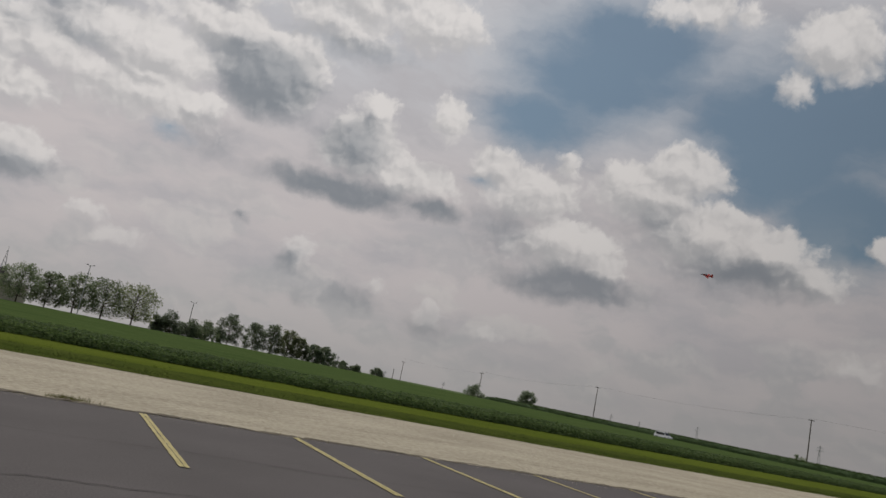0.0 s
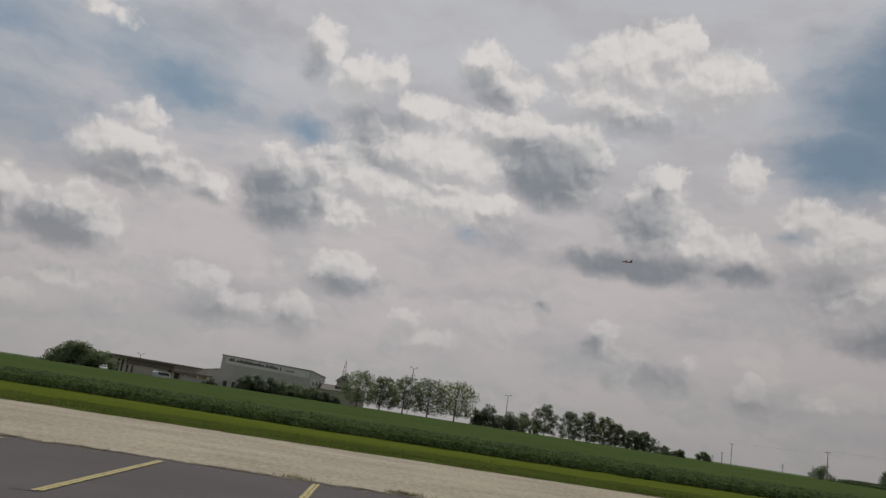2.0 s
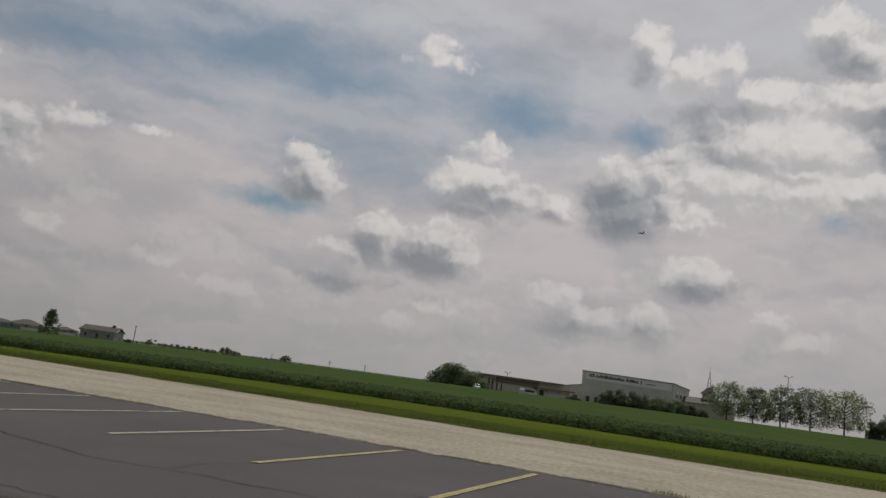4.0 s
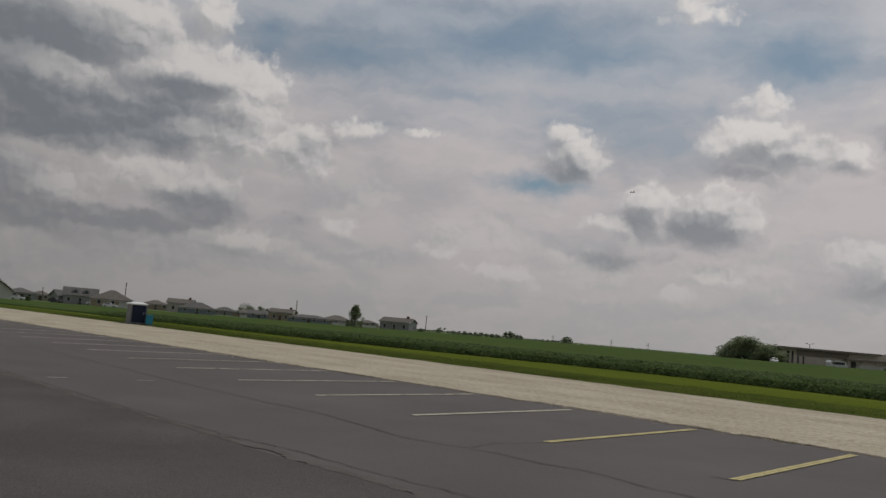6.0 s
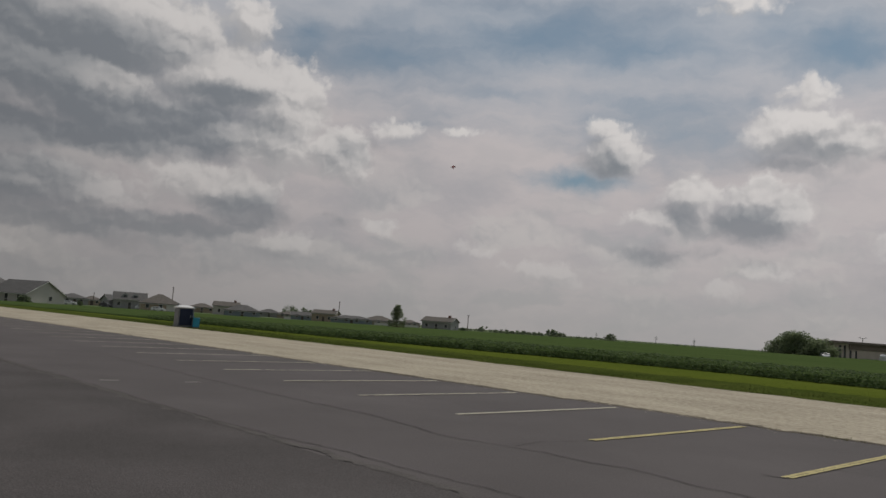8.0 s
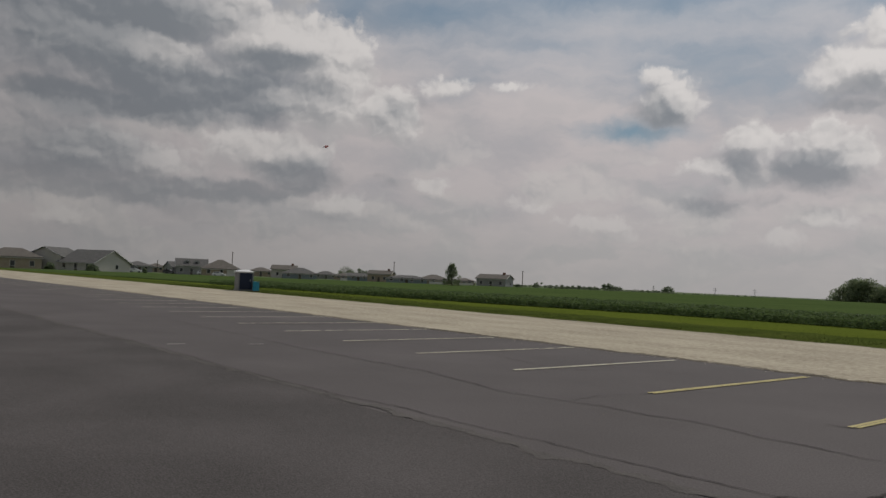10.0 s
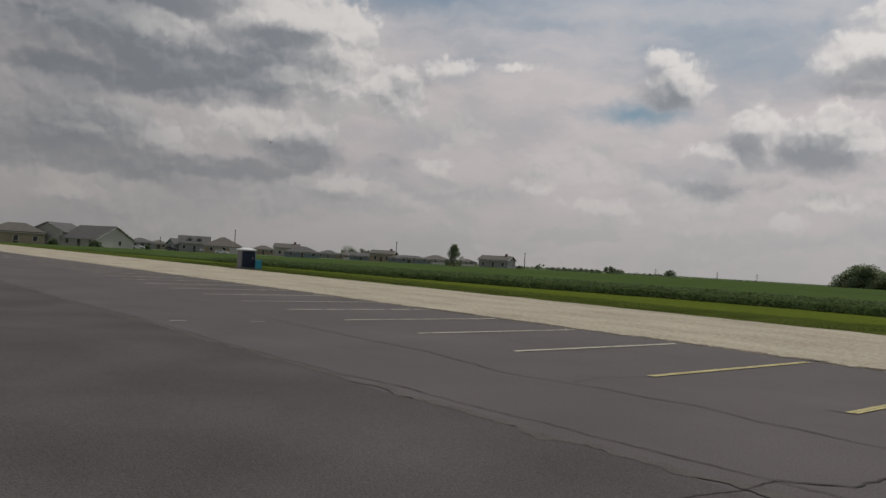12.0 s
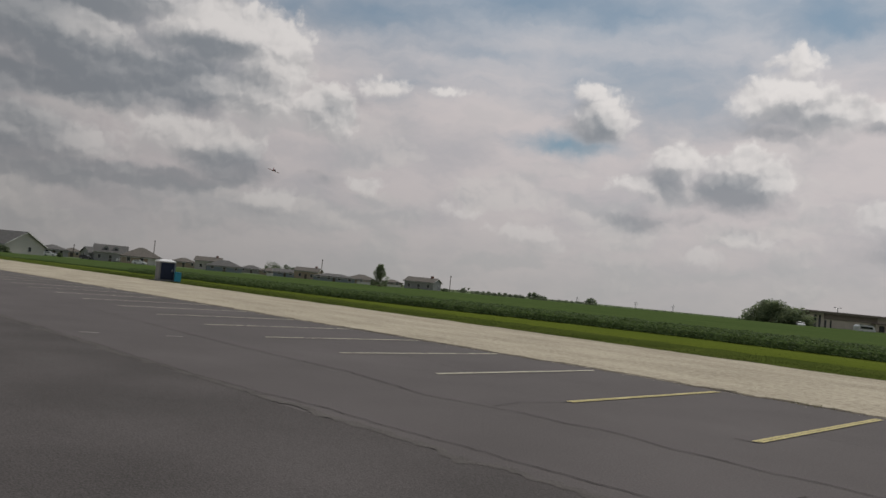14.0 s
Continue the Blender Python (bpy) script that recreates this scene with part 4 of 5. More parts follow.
make_wires()
for az, el, far in ((66.04, 1.23, 300), (54.28, 1.06, 330), (44.66, 0.75, 320), (71.1, 0.42, 330), (-23.5, 0.35, 420)):
    p = spot(az, far)
    make_pole(p.x, p.y, top_at(el, far, az), "tall thin wooden utility pole behind the houses", 0.9)


def make_pylon(az, el, far):
    """A far transmission pylon of thin bars."""
    h = top_at(el, far, az)
    t = thing("pylon", stand(az, far, az), "distant thin steel transmission pylon", "pylon", "far pylons")
    bm = bmesh.new()
    for sx in (-1, 1):
        for sy in (-1, 1):
            cyl(bm, (sx * 0.07 * h, sy * 0.07 * h, -0.5), (sx * 0.012 * h, sy * 0.012 * h, h), 0.16, 0.12, 4)
    for i in range(6):
        z0, z1 = h * i / 6, h * (i + 1) / 6
        w0, w1 = h * (0.07 - 0.058 * i / 6), h * (0.07 - 0.058 * (i + 1) / 6)
        cyl(bm, (-w0, -w0, z0), (w1, -w1, z1), 0.08, 0.08, 4)
        cyl(bm, (w0, -w0, z0), (-w1, -w1, z1), 0.08, 0.08, 4)
    part("mast", bm, STEEL, t)
    for z, w in ((0.78, 0.16), (0.9, 0.12)):
        bm = bmesh.new()
        cyl(bm, (-w * h, 0, z * h), (w * h, 0, z * h), 0.16, 0.16, 4)
        part("arm", bm, STEEL, t)


for az, el, far in ((-45.5, 0.66, 800), (-53.15, 1.05, 620), (-27.3, 0.2, 900), (-39.6, 0.35, 900), (-41.6, 0.25, 1000), (31.0, 0.15, 900), (28.4, 0.15, 900), (35.2, 0.1, 900), (-22.9, 0.1, 800), (-19.3, 0.5, 700)):
    make_pylon(az, el, far)


def make_lamp_post(az, el, far):
    h = top_at(el, far, az)
    t = thing("street_lamp", stand(az, far, az), "tall twin-headed steel car park lamp", "street lamp", "twin lamps")
    bm = bmesh.new()
    cyl(bm, (0, 0, -0.3), (0, 0, h), 0.13, 0.09, 8)
    part("post", bm, STEEL, t)
    for s in (-1, 1):
        bm = bmesh.new()
        cyl(bm, (0, 0, h - 0.15), (s * 0.7, 0, h + 0.05), 0.05, 0.05, 6)
        part("arm", bm, STEEL, t)
        part("lamp_head", boxed(s * 0.75 - 0.25, s * 0.75 + 0.25, -0.18, 0.18, h, h + 0.2, bevel=0.04), STEEL, t)


make_lamp_post(-1.25, 3.02, 205)
make_lamp_post(-8.42, 2.06, 235)
make_lamp_post(17.9, 0.95, 240)


# ---- church ----
def make_church():
    a, b = spot(12.5, 232), spot(6.1, 226)
    d = (b - a)
    L = Vector((d.x, d.y)).length
    turn = math.degrees(math.atan2(d.y, d.x))
    m = pose(a.x, a.y, a.z, 0, 0, turn)
    H, R = 9.35, 8.55   # roof heights at the two ends
    hall = thing("church_hall", m, "large grey ribbed-metal church hall with a banner", "church")
    deep = 27.0
    def wall_ring(x, h, back):
        return [(x, 0, -0.5), (x, 0, h), (x, deep, back), (x, deep, -0.5)]
    part("wall", loft([wall_ring(0, H - 0.1, H - 1.2), wall_ring(L, R - 0.1, R - 0.75)]), METAL_WALL, hall)
    def roof_ring(x, h, back):
        return [(x, -0.25, h - 0.12), (x, -0.25, h + 0.1), (x, deep + 0.3, back + 0.1), (x, deep + 0.3, back - 0.12)]
    part("roof", loft([roof_ring(-0.2, H, H - 1.1), roof_ring(L + 0.2, R, R - 0.65)]), METAL_ROOF, hall)
    for i in range(int(L / 1.2)):
        part("rib", boxed(1.2 * i + 0.5, 1.2 * i + 0.56, -0.05, 0.02, -0.3, R - 2.6), METAL_WALL, hall)
    for i in range(3):
        part("side_window", boxed(L - 0.02, L + 0.08, 4.5 + 6.5 * i, 7.5 + 6.5 * i, R - 3.8, R - 2.2), GLASS, hall)
    for x in (1.6, 4.2):
        part("side_door", boxed(x, x + 1.1, -0.08, 0.02, -0.2, 2.1), DARK_TRIM, hall)
    # banner with bars in place of its lettering; it follows the roof's fall
    def along(x0, x1, y0, y1, drop0, drop1):
        return loft([[(x, y0, H + (R - H) * x / L - drop1), (x, y1, H + (R - H) * x / L - drop1), (x, y1, H + (R - H) * x / L - drop0), (x, y0, H + (R - H) * x / L - drop0)] for x in (x0, x1)])
    sign = tagged(part("banner", along(1.2, L - 0.4, -0.12, -0.04, 0.3, 2.25), BANNER, hall), label="long white banner with dark lettering bars")
    x = 2.0
    r = random.Random(3)
    for n in (3, 1, 14, 1, 6):
        for i in range(n):
            w = 0.46 if n > 1 else 0.2
            tall = r.choice((0.62, 0.62, 0.9)) if n > 1 else 0.25
            part("bar", along(x, x + w, -0.16, -0.122, 1.5 - tall, 1.5), BANNER_INK, sign)
            x += w + 0.13
        x += 0.08
    part("bar", along(x + 0.5, x + 0.8, -0.16, -0.122, 0.65, 1.6), BANNER_INK, sign)
    part("bar", along(x + 2.2, x + 4.6, -0.16, -0.122, 1.2, 1.4), BANNER_INK, sign)
    # lower wing towards the canopy
    wing = part("wing", loft([[(-8.5, 1.5, -0.5), (0, 1.5, -0.5), (0, 14, -0.5), (-8.5, 14, -0.5)], [(-8.5, 1.5, 3.8), (0, 1.5, 5.2), (0, 14, 5.2), (-8.5, 14, 3.8)]]), METAL_WALL, hall)
    part("wing_roof", loft([[(-8.8, 1.2, 3.75), (0, 1.2, 5.2), (0, 14, 5.2), (-8.8, 14, 3.75)], [(-8.8, 1.2, 3.95), (0, 1.2, 5.4), (0, 14, 5.4), (-8.8, 14, 3.95)]]), METAL_ROOF, hall)
    for i in range(3):
        part("wing_window", boxed(-7.6 + 2.4 * i, -6.2 + 2.4 * i, 1.42, 1.55, 0.8, 2.0), GLASS, hall)
    # rear wing with a cupola
    c = spot(3.75, 246)
    rear = thing("church_wing", pose(c.x, c.y, c.z, 0, 0, 8), "low church wing with a dark cupola and open spire", "church")
    part("wall", boxed(-8, 7, -5, 6, -0.5, 4.2), STUCCO, rear)
    part("roof", loft([[(-8.5, -5.6, 4.2), (7.5, -5.6, 4.2), (7.5, 6.6, 4.2), (-8.5, 6.6, 4.2)], [(-7, -0.5, 5.9), (6, -0.5, 5.9), (6, 1.5, 5.9), (-7, 1.5, 5.9)]]), DARK_TRIM, rear)
    part("tower", boxed(-1.7, 1.7, -1.7, 1.7, 4.2, 7.2), STUCCO, rear)
    part("cupola_roof", loft([[(-2.4, -2.4, 7.2), (2.4, -2.4, 7.2), (2.4, 2.4, 7.2), (-2.4, 2.4, 7.2)], [(-0.6, -0.6, 9.0), (0.6, -0.6, 9.0), (0.6, 0.6, 9.0), (-0.6, 0.6, 9.0)]]), DARK_TRIM, rear)
    for sx in (-1, 1):
        for sy in (-1, 1):
            bm = bmesh.new()
            cyl(bm, (sx * 0.55, sy * 0.55, 9.0), (sx * 0.06, sy * 0.06, 13.9), 0.09, 0.05, 5)
            part("spire_bar", bm, STEEL, rear)
    for z, w in ((10.4, 0.42), (11.9, 0.26)):
        part("spire_ring", boxed(-w, w, -w, w, z, z + 0.14), STEEL, rear)
    bm = bmesh.new()
    cyl(bm, (0, 0, 13.6), (0, 0, 15.2), 0.05, 0.03, 5)
    part("finial", bm, STEEL, rear)


make_church()


def make_canopy():
    a, b = spot(19.55, 207), spot(13.2, 228)
    d = b - a
    L, turn = Vector((d.x, d.y)).length, math.degrees(math.atan2(d.y, d.x))
    c = thing("entrance_building", pose(a.x, a.y, a.z, 0, 0, turn), "low flat-roofed church entrance building with deep eaves", "building")
    part("wall", boxed(0.4, L, 0.5, 12, -0.5, 4.1), STUCCO, c)
    part("roof", boxed(-1.5, L - 3.5, -0.6, 13, 4.1, 4.42), METAL_ROOF, c)
    part("fascia", boxed(-1.6, L - 3.4, -0.72, -0.6, 4.0, 4.5), FASCIA, c)
    part("upper_panel", boxed(4.4, 19.5, 0.2, 0.497, 2.6, 3.96), FASCIA, c, "brown metal panel under the eaves")
    part("lower_roof", boxed(L - 14, L + 1.0, -0.9, 0.5, 2.35, 2.75), FASCIA, c)
    part("porch_soffit", boxed(L - 13.8, L + 0.8, -0.7, 0.5, 2.27, 2.34), STUCCO, c)
    for x in (L - 13.4, L - 9.0, L - 4.6):
        part("post", boxed(x, x + 0.3, -0.7, -0.4, -0.5, 2.27), STUCCO, c)
    for x, w in ((1.6, 0.7), (3.0, 0.5), (4.6, 0.5), (6.2, 0.4)):
        part("window", boxed(x, x + w, 0.42, 0.55, 0.1, 3.5 if x < 4 else 2.4), GLASS, c)
    for x in (14.0, 17.2, 20.4):
        part("window", boxed(x, x + 1.5, 0.42, 0.55, 0.6, 2.1), GLASS, c)
    part("garden_wall", boxed(L - 12.5, L + 3.0, -3.2, -2.9, -0.5, 1.25), TRIM, c)
    part("coping", boxed(L - 12.6, L + 3.1, -3.28, -2.82, 1.25, 1.36), TRIM, c)
    p = spot(16.6, 205)
    bus = thing("bus", pose(p.x, p.y, p.z, 0, 0, turn), "white minibus parked before the entrance", "bus")
    bus.scale = (0.86, 0.86, 0.8)
    part("body", loft([[(0, 0, .35), (0, 2.1, .35), (0, 2.1, 1.9), (0, 0, 1.9)], [(0.4, 0, .35), (.4, 2.1, .35), (.4, 2.0, 2.45), (.4, .1, 2.45)], [(4.6, 0, .35), (4.6, 2.1, .35), (4.6, 2.0, 2.45), (4.6, .1, 2.45)], [(5.6, .1, .4), (5.6, 2.0, .4), (5.6, 1.9, 1.2), (5.6, .2, 1.2)]]), CAR_WHITE, bus)
    for i in range(4):
        part("side_window", boxed(0.6 + 1.0 * i, 1.45 + 1.0 * i, -0.04, 0.06, 1.35, 2.05), GLASS, bus)
    for x in (1.0, 4.5):
        bm = bmesh.new()
        cyl(bm, (x, -0.05, 0.38), (x, 0.2, 0.38), 0.38, 0.38, 16)
        part("wheel", bm, RUBBER, bus)


make_canopy()
p = spot(20.1, 200)
make_car(pose(p.x, p.y, p.z, 0, 0, 30), "small white car parked by the thicket", CAR_WHITE, 4.3, 1.45)


# ---- houses ----
def make_house(az, far, turn, w, deep, eave, rise, kind, siding, roofing, label, upper=None, garage=False, dormers=0, chimney=False):
    """A house; its ridge runs along its own x, its front is -y."""
    p = spot(az, far)
    h = thing("house", pose(p.x, p.y, p.z, 0, 0, az + turn), label, "house", "houses beyond the field")
    X, Y = w / 2, deep / 2
    bm = boxed(-X, X, -Y, Y, -0.8, eave)
    if kind == "gable":
        for s in (-1, 1):
            v = [bm.verts.new((s * X, -Y, eave)), bm.verts.new((s * X, Y, eave)), bm.verts.new((s * X, 0, eave + rise))]
            bm.faces.new(v)
    part("wall", bm, siding, h)
    o = 0.45
    if kind == "gable":
        t = 0.18
        for s in (-1, 1):
            part("roof_slope", loft([[(-X - o, s * (Y + o), eave - o * rise / Y), (-X - o, 0, eave + rise), (-X - o, 0, eave + rise + t), (-X - o, s * (Y + o), eave - o * rise / Y + t)],
                                     [(X + o, s * (Y + o), eave - o * rise / Y), (X + o, 0, eave + rise), (X + o, 0, eave + rise + t), (X + o, s * (Y + o), eave - o * rise / Y + t)]]), roofing, h)
            for e in (-1, 1):
                bm = bmesh.new()
                cyl(bm, (e * (X + o + 0.02), s * (Y + o), eave - o * rise / Y + 0.02), (e * (X + o + 0.02), 0, eave + rise + 0.02), 0.07, 0.07, 4)
                part("bargeboard", bm, TRIM, h)
    else:
        r = max(0.4, X - Y)
        part("roof", loft([[(-X - o, -Y - o, eave - 0.1), (X + o, -Y - o, eave - 0.1), (X + o, Y + o, eave - 0.1), (-X - o, Y + o, eave - 0.1)],
                           [(-X - o, -Y - o, eave + 0.08), (X + o, -Y - o, eave + 0.08), (X + o, Y + o, eave + 0.08), (-X - o, Y + o, eave + 0.08)],
                           [(-r, -0.05, eave + rise), (r, -0.05, eave + rise), (r, 0.05, eave + rise), (-r, 0.05, eave + rise)]]), roofing, h)
    part("gutter", boxed(-X - o, X + o, -Y - o - 0.12, -Y - o, eave - 0.32, eave - 0.16), TRIM, h)
    storeys = [0.95] + ([3.55] if eave > 4.5 else [])
    for z in storeys:
        n = max(2, int(w / 3.4))
        for i in range(n):
            x = -X + (i + 0.5) * w / n
            if garage and z < 2 and x > X * 0.25:
                continue
            win = part("window", boxed(x - 0.62, x + 0.62, -Y - 0.07, -Y + 0.02, z - 0.08, z + 1.38), TRIM, h)
            part("pane", boxed(x - 0.5, x + 0.5, -Y - 0.09, -Y - 0.04, z + 0.02, z + 1.28), GLASS, win)
        for s in (-1, 1):
            win = part("window", boxed(s * X - 0.06, s * X + 0.06, -0.55 + deep * 0.12, 0.55 + deep * 0.12, z - 0.05, z + 1.25), TRIM, h)
            part("pane", boxed(s * X - 0.08, s * X + 0.08, -0.43 + deep * 0.12, 0.43 + deep * 0.12, z + 0.05, z + 1.15), GLASS, win)
    if garage:
        part("garage_door", boxed(X * 0.3, X * 0.9, -Y - 0.06, -Y + 0.02, -0.2, 2.2), TRIM, h)
    part("door", boxed(-0.5, 0.5, -Y - 0.055, -Y + 0.02, -0.2, 2.05), DARK_TRIM, h)
    for i in range(dormers):
        x = (i - (dormers - 1) / 2) * 3.4
        d = part("dormer", loft([[(x - 1.0, -Y * 0.75, eave + 0.2), (x + 1.0, -Y * 0.75, eave + 0.2), (x + 1.0, -Y * 0.75, eave + 1.5), (x, -Y * 0.75, eave + 2.2), (x - 1.0, -Y * 0.75, eave + 1.5)],
                                 [(x - 1.0, 0, eave + 0.2), (x + 1.0, 0, eave + 0.2), (x + 1.0, 0, eave + 1.5), (x, 0, eave + 2.2), (x - 1.0, 0, eave + 1.5)]]), siding, h)
        part("pane", boxed(x - 0.5, x + 0.5, -Y * 0.75 - 0.05, -Y * 0.75 + 0.02, eave + 0.5, eave + 1.5), GLASS, d)
    if chimney:
        part("chimney", boxed(X * 0.55, X * 0.55 + 0.9, -0.4, 0.5, eave, eave + rise + 0.9), BRICK_RED, h)
    return h


make_house(80.0, 225, 0, 13, 9, 3.2, 2.3, "hip", SIDING_TAN, SHINGLE_BROWN, "tan single-storey house with a brown hip roof")
make_house(77.5, 228, 55, 9.5, 9, 4.1, 2.0, "gable", SIDING_WHITE, SHINGLE, "pale two-storey house with a gable")
make_house(75.1, 220, -50, 13.0, 11.5, 2.5, 3.2, "gable", SIDING_WHITE, SHINGLE, "white house with a broad grey gable roof")
make_house(72.4, 330, 10, 10, 9, 2.4, 1.8, "hip", SIDING_GREY, SHINGLE, "grey house with a low hip roof")
make_house(71.2, 350, 0, 8, 8, 2.2, 1.6, "hip", SIDING_TAN, SHINGLE_BROWN, "small tan house with a hip roof")
make_house(69.7, 315, 20, 8, 9, 2.5, 2.0, "gable", SIDING_GREY, SHINGLE, "grey house with a gable facing the field")
make_house(68.8, 305, 0, 11, 9, 3.3, 2.5, "gable", SIDING_GREY, SHINGLE, "grey two-storey house with dormers", dormers=2)
make_house(66.85, 270, 4, 12.0, 10.6, 2.5, 3.1, "hip", SIDING_TAN, SHINGLE_BROWN, "tan ranch house with a wide brown hip roof", garage=True)
make_house(64.0, 360, 0, 11, 9, 2.3, 1.8, "hip", SIDING_TAN, SHINGLE_BROWN, "tan house with a brown hip roof")
make_house(62.3, 330, -6, 10, 9, 3.6, 1.6, "gable", SIDING_WHITE, SHINGLE_BROWN, "pale two-storey house with a chimney", chimney=True)
make_house(61.2, 305, 0, 13, 10, 2.1, 2.3, "hip", SIDING_BLUE, SHINGLE, "blue-grey house with a dark hip roof")
make_house(59.3, 380, 0, 11, 9, 2.0, 1.8, "hip", SIDING_GREY, SHINGLE, "grey house with a low dark roof")
make_house(58.0, 360, 0, 9, 9, 1.8, 1.5, "hip", SIDING_TAN, SHINGLE_BROWN, "tan house with a brown roof")
make_house(56.9, 350, 0, 10, 9, 1.9, 1.4, "gable", SIDING_BLUE, SHINGLE, "blue-grey house with a low gable roof")
make_house(55.2, 330, -14, 10, 9, 3.4, 1.4, "gable", SIDING_TAN, SHINGLE_BROWN, "two-storey tan house with a brick front", chimney=True)
make_house(53.3, 285, 0, 15, 9, 1.9, 1.2, "hip", SIDING_BLUE, SHINGLE, "long low blue-grey house")
make_house(51.3, 290, 0, 12, 10, 1.9, 1.9, "hip", SIDING_TAN, SHINGLE_BROWN, "tan house with a brown hip roof")
make_house(49.0, 300, 0, 8, 9, 1.9, 1.2, "hip", SIDING_TAN, SHINGLE_BROWN, "low tan house with a red-brown roof")
make_house(46.7, 290, -20, 11.5, 9, 3.2, 1.5, "gable", SIDING_GREY, SHINGLE_BROWN, "two-storey grey house with a brown gable roof", chimney=True)


def make_fence(az0, az1, far):
    a, b = spot(az0, far), spot(az1, far)
    d = b - a
    L, turn = Vector((d.x, d.y)).length, math.degrees(math.atan2(d.y, d.x))
    f = thing("fence", pose(a.x, a.y, a.z, 0, 0, turn), "white vinyl garden fence", "fence", "garden fences")
    n = int(L / 2.4)
    for i in range(n + 1):
        part("post", boxed(i * 2.4 - 0.07, i * 2.4 + 0.07, -0.07, 0.07, -0.3, 1.35), TRIM, f)
        if i < n:
            part("panel", boxed(i * 2.4 + 0.07, i * 2.4 + 2.33, -0.03, 0.03, 0.0, 1.2), TRIM, f)


make_fence(51.6, 50.3, 255)
make_fence(49.4, 47.9, 255)
make_fence(58.2, 57.6, 300)
for az, far, turn, mat, label in ((72.5, 290, 80, CAR_WHITE, "white car parked by a house"), (70.3, 300, 70, CAR_DARK, "dark car parked in a drive"), (68.0, 300, 75, CAR_WHITE, "white car parked by a porch"), (66.9, 258, 80, CAR_WHITE, "white trailer parked before the ranch house")):
    q = spot(az, far)
    make_car(pose(q.x, q.y, q.z, 0, 0, turn + az), label, mat, 4.3, 1.5)


# ---- portable toilet and bin on the gravel's edge ----
def make_toilet():
    m = pose(-54.6, 25.25, 0, 0, 0, 83)
    t = thing("portable_toilet", m, "navy and grey portable toilet with a white roof", "portable toilet")
    W, H = 0.53, 1.50
    part("base", boxed(-W - 0.06, W + 0.06, -W - 0.06, W + 0.06, 0, 0.10, bevel=0.02), GREY_PLASTIC, t)
    part("wall", boxed(-W, W, -W, W, 0.10, H - 0.12, bevel=0.04), GREY_PLASTIC, t)
    part("door", boxed(-W + 0.06, W - 0.06, -W - 0.05, -W + 0.01, 0.14, H - 0.16, bevel=0.015), BLUE_PLASTIC, t)
    part("side_panel", boxed(W - 0.01, W + 0.03, -W + 0.06, W - 0.06, 0.14, H - 0.16, bevel=0.01), BLUE_PLASTIC, t)
    for s in (-1, 1):
        part("corner_post", boxed(s * W - 0.05, s * W + 0.05, -W - 0.05, -W + 0.05, 0.1, H - 0.1, bevel=0.015), GREY_PLASTIC, t)
    part("roof", loft([[(-W - .08, -W - .08, H - .12), (W + .08, -W - .08, H - .12), (W + .08, W + .08, H - .12), (-W - .08, W + .08, H - .12)],
                       [(-W - .08, -W - .08, H - .04), (W + .08, -W - .08, H - .04), (W + .08, W + .08, H - .04), (-W - .08, W + .08, H - .04)],
                       [(-W * .5, -W * .5, H + .10), (W * .5, -W * .5, H + .10), (W * .5, W * .5, H + .10), (-W * .5, W * .5, H + .10)]]), WHITE_PLASTIC, t)
    bm = bmesh.new()
    cyl(bm, (-0.35, 0.3, H), (-0.35, 0.3, H + 0.22), 0.05, 0.05, 8)
    part("vent_pipe", bm, GREY_PLASTIC, t)
    part("handle", boxed(W - 0.24, W - 0.16, -W - 0.09, -W - 0.04, 0.7, 0.9), GREY_PLASTIC, t)
    b = thing("wash_station", pose(-53.72, 25.86, 0, 0, 0, 66), "turquoise plastic hand-wash stand beside the toilet", "wash station")
    part("tank", boxed(-0.24, 0.24, -0.22, 0.22, 0.04, 0.66, bevel=0.04), CYAN_PLASTIC, b)
    part("lid", boxed(-0.26, 0.26, -0.24, 0.24, 0.66, 0.73, bevel=0.02), CYAN_PLASTIC, b)
    part("foot", boxed(-0.26, 0.26, -0.24, 0.24, 0, 0.05), GREY_PLASTIC, b)


make_toilet()


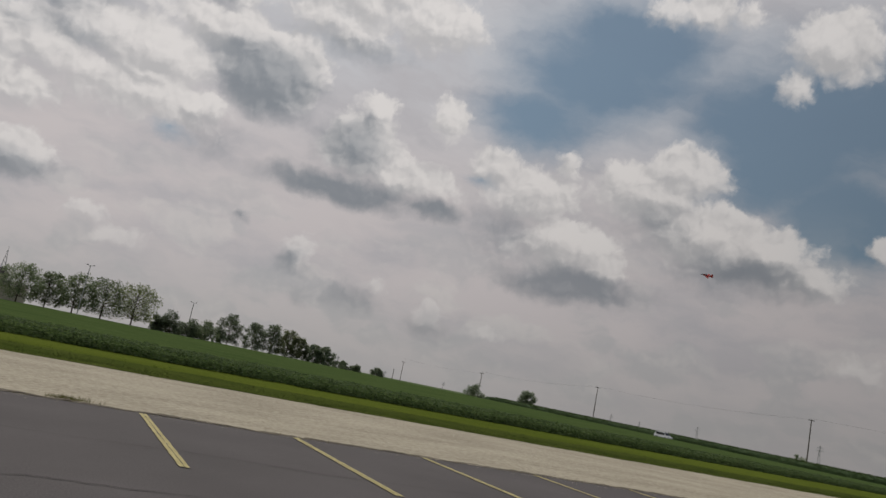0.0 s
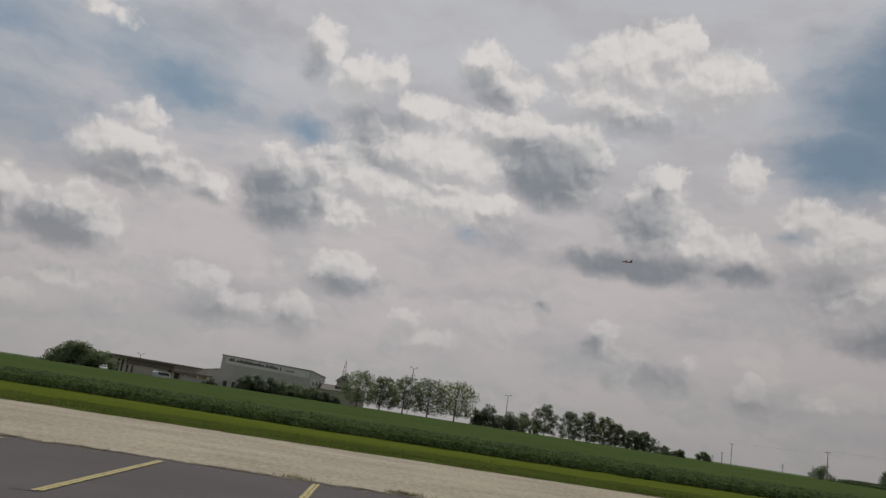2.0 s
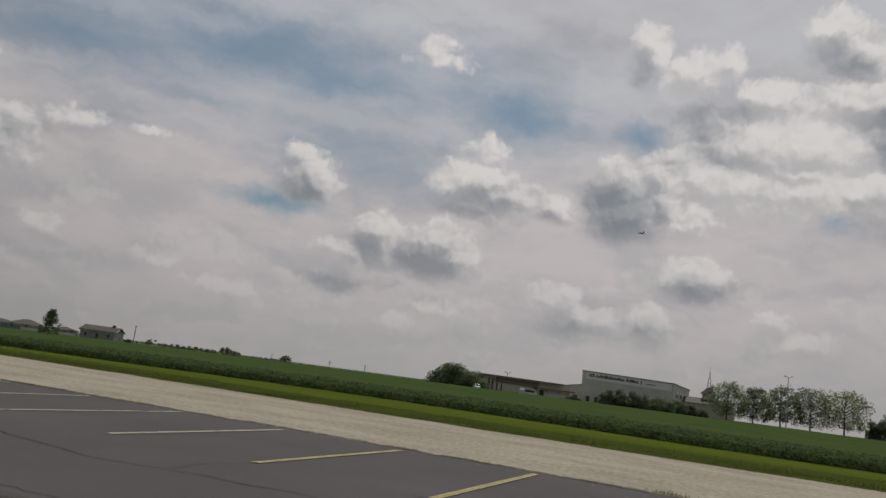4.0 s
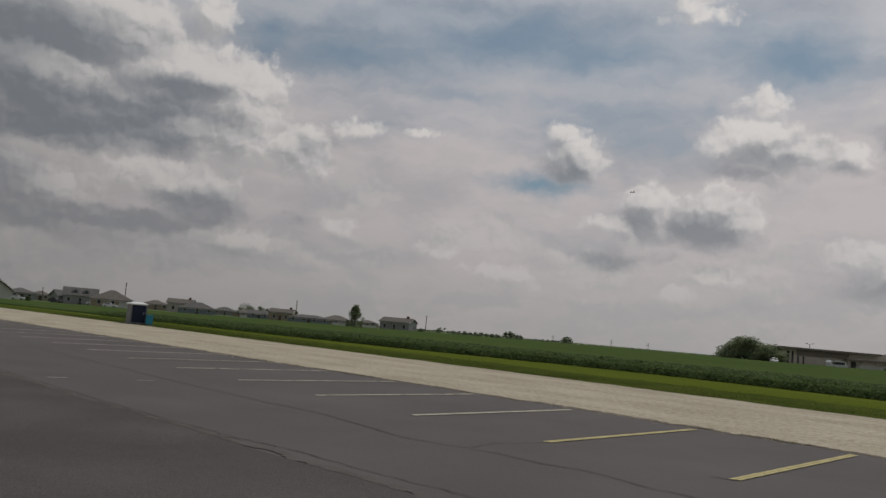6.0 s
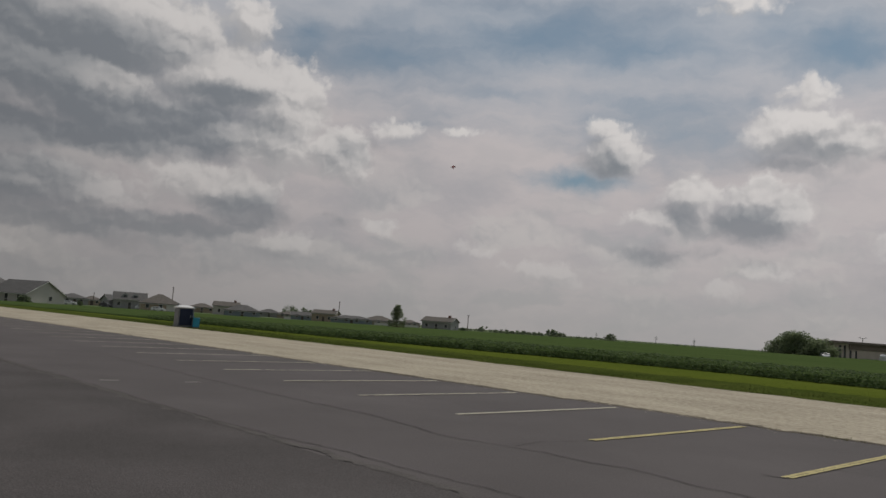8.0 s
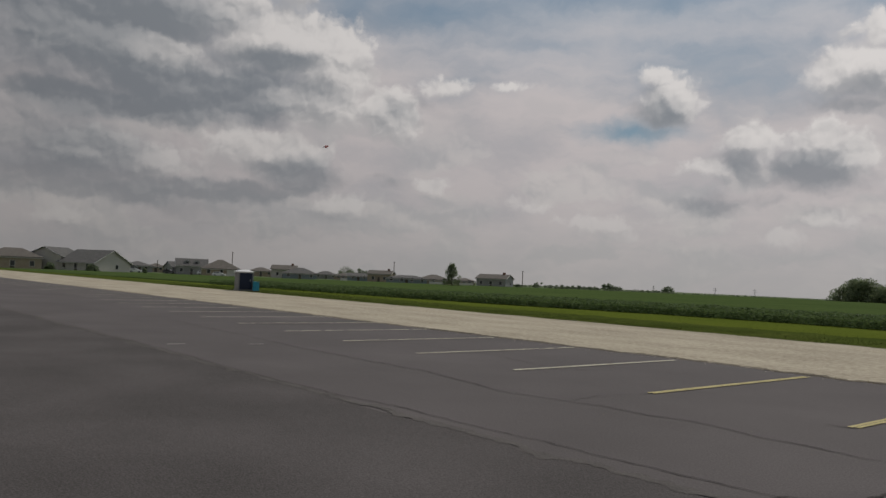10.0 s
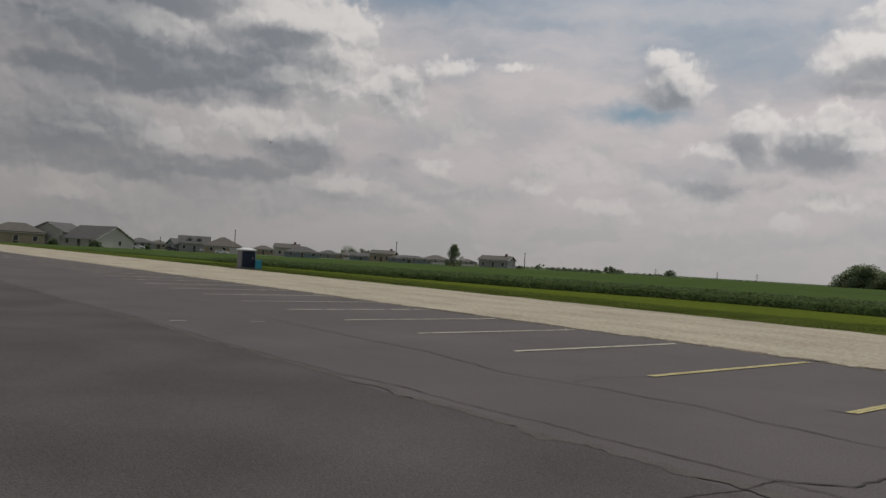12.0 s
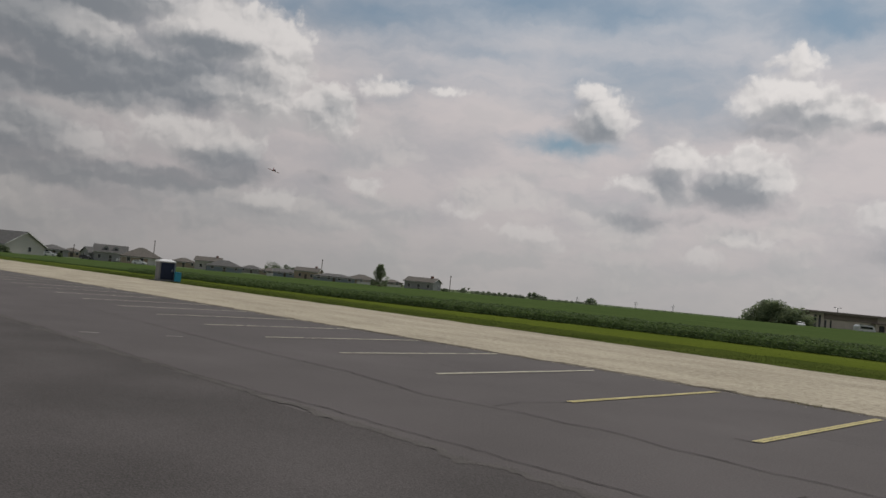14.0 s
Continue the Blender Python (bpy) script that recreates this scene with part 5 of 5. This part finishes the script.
# ---- the model jet ----
def make_jet():
    """A model jet trainer, nose along +y, 3 m long."""
    j = thing("model_jet", pose(0, 0, 0), "red radio-controlled model jet flying past", "model aircraft")
    def ring(y, w, z0, z1):
        n = 12
        return [(w * math.cos(2 * math.pi * i / n), y, (z0 + z1) / 2 + (z1 - z0) / 2 * math.sin(2 * math.pi * i / n)) for i in range(n)]
    part("fuselage", loft([ring(0.75, 0.16, -0.15, 0.16), ring(0.3, 0.21, -0.19, 0.22), ring(-0.5, 0.22, -0.18, 0.21), ring(-1.1, 0.16, -0.12, 0.17), ring(-1.45, 0.11, -0.07, 0.13)]), JET_RED, j, smooth=True)
    part("nose_cone", loft([ring(1.55, 0.012, -0.02, 0.02), ring(1.35, 0.06, -0.07, 0.06), ring(1.05, 0.12, -0.12, 0.12), ring(0.75, 0.161, -0.151, 0.161)]), JET_DARK, j, "dark painted nose", smooth=True)
    part("canopy", loft([ring(0.85, 0.05, 0.10, 0.18), ring(0.55, 0.11, 0.10, 0.31), ring(0.15, 0.11, 0.12, 0.33), ring(-0.25, 0.05, 0.16, 0.24)]), GLASS, j, "dark canopy", smooth=True)
    for s in (-1, 1):
        def slab(points, t, z, dz=0.0):
            lo = [(s * x, y, z - t + dz * x) for x, y in points]
            hi = [(s * x, y, z + t + dz * x) for x, y in points]
            return loft([lo, hi])
        part("wing", slab([(0.15, 0.45), (1.25, -0.35), (1.25, -0.62), (0.15, -0.62)], 0.03, -0.06), JET_RED, j)
        part("wing_tip", slab([(1.24, -0.3), (1.30, -0.36), (1.30, -0.66), (1.24, -0.66)], 0.045, -0.06), JET_WHITE, j)
        part("tailplane", slab([(0.1, -1.0), (0.62, -1.32), (0.62, -1.52), (0.1, -1.48)], 0.02, 0.03), JET_RED, j)
        part("intake", boxed(s * 0.24 - 0.06, s * 0.24 + 0.06, -0.35, 0.35, -0.13, 0.09, bevel=0.03), JET_DARK, j)
    bm = loft([[(-0.02, -0.75, 0.15), (-0.02, -1.25, 0.72), (-0.02, -1.5, 0.72), (-0.02, -1.42, 0.12)], [(0.02, -0.75, 0.15), (0.02, -1.25, 0.72), (0.02, -1.5, 0.72), (0.02, -1.42, 0.12)]])
    part("fin", bm, JET_RED, j)
    bm = bmesh.new()
    cyl(bm, (0, -1.40, 0.03), (0, -1.56, 0.03), 0.09, 0.075, 12)
    part("exhaust", bm, STEEL, j)
    return j


jet = make_jet()


def flight(t, bearing, up, far):
    e, b = radians(up), radians(bearing)
    return t, Vector((-math.sin(b) * math.cos(e) * far, math.cos(b) * math.cos(e) * far, EYE + math.sin(e) * far))


def motions():
    walk(van, [(t, pose(141.5, 150.0 - 26.0 * t, ground_z(141.5, 150.0 - 26.0 * t))) for t in (0.0, 1.0, 2.0, 4.0, 7.0, 10.0, 14.0)])
    line = [
        flight(0.0, -44.63, 11.23, 200), flight(0.5, -37.18, 12.13, 204), flight(1.0, -30.12, 13.03, 208), flight(1.5, -23.08, 13.07, 213),
        flight(2.0, -15.92, 12.86, 220), flight(2.5, -8.86, 12.90, 232), flight(3.0, -2.27, 12.99, 248), flight(3.5, 3.69, 12.54, 268), flight(4.0, 9.28, 12.16, 290),
        flight(5.2, 22.4, 11.3, 345), flight(6.5, 34.13, 10.95, 385), flight(7.0, 38.58, 11.53, 392), flight(7.5, 42.69, 11.82, 396), flight(8.0, 46.61, 11.69, 398),
        flight(8.5, 50.39, 10.98, 400), flight(9.0, 53.95, 10.40, 402), flight(10.0, 59.8, 9.3, 406), flight(10.8, 63.0, 8.5, 400), flight(11.5, 64.16, 8.01, 378),
        flight(12.0, 63.94, 7.71, 346), flight(12.5, 63.41, 7.14, 305), flight(13.0, 62.55, 6.79, 262), flight(13.5, 61.00, 6.65, 216), flight(14.0, 58.43, 7.18, 170)]
    bank = [35, 30, 32, 30, 18, 5, 0, 0, 0, 0, 5, 30, 55, 60, 55, 40, 45, 50, 50, 45, 40, 35, 22, 15]
    rows = []
    for i, (t, p) in enumerate(line):
        a, b = line[max(0, i - 1)][1], line[min(len(line) - 1, i + 1)][1]
        d = (b - a).normalized()
        yaw = math.degrees(math.atan2(-d.x, d.y))
        climb = math.degrees(math.asin(d.z))
        rows.append((t, pose(p.x, p.y, p.z, 0, 0, yaw) @ pose(0, 0, 0, climb) @ pose(0, 0, 0, 0, -bank[i])))
    walk(jet, rows)


motions()
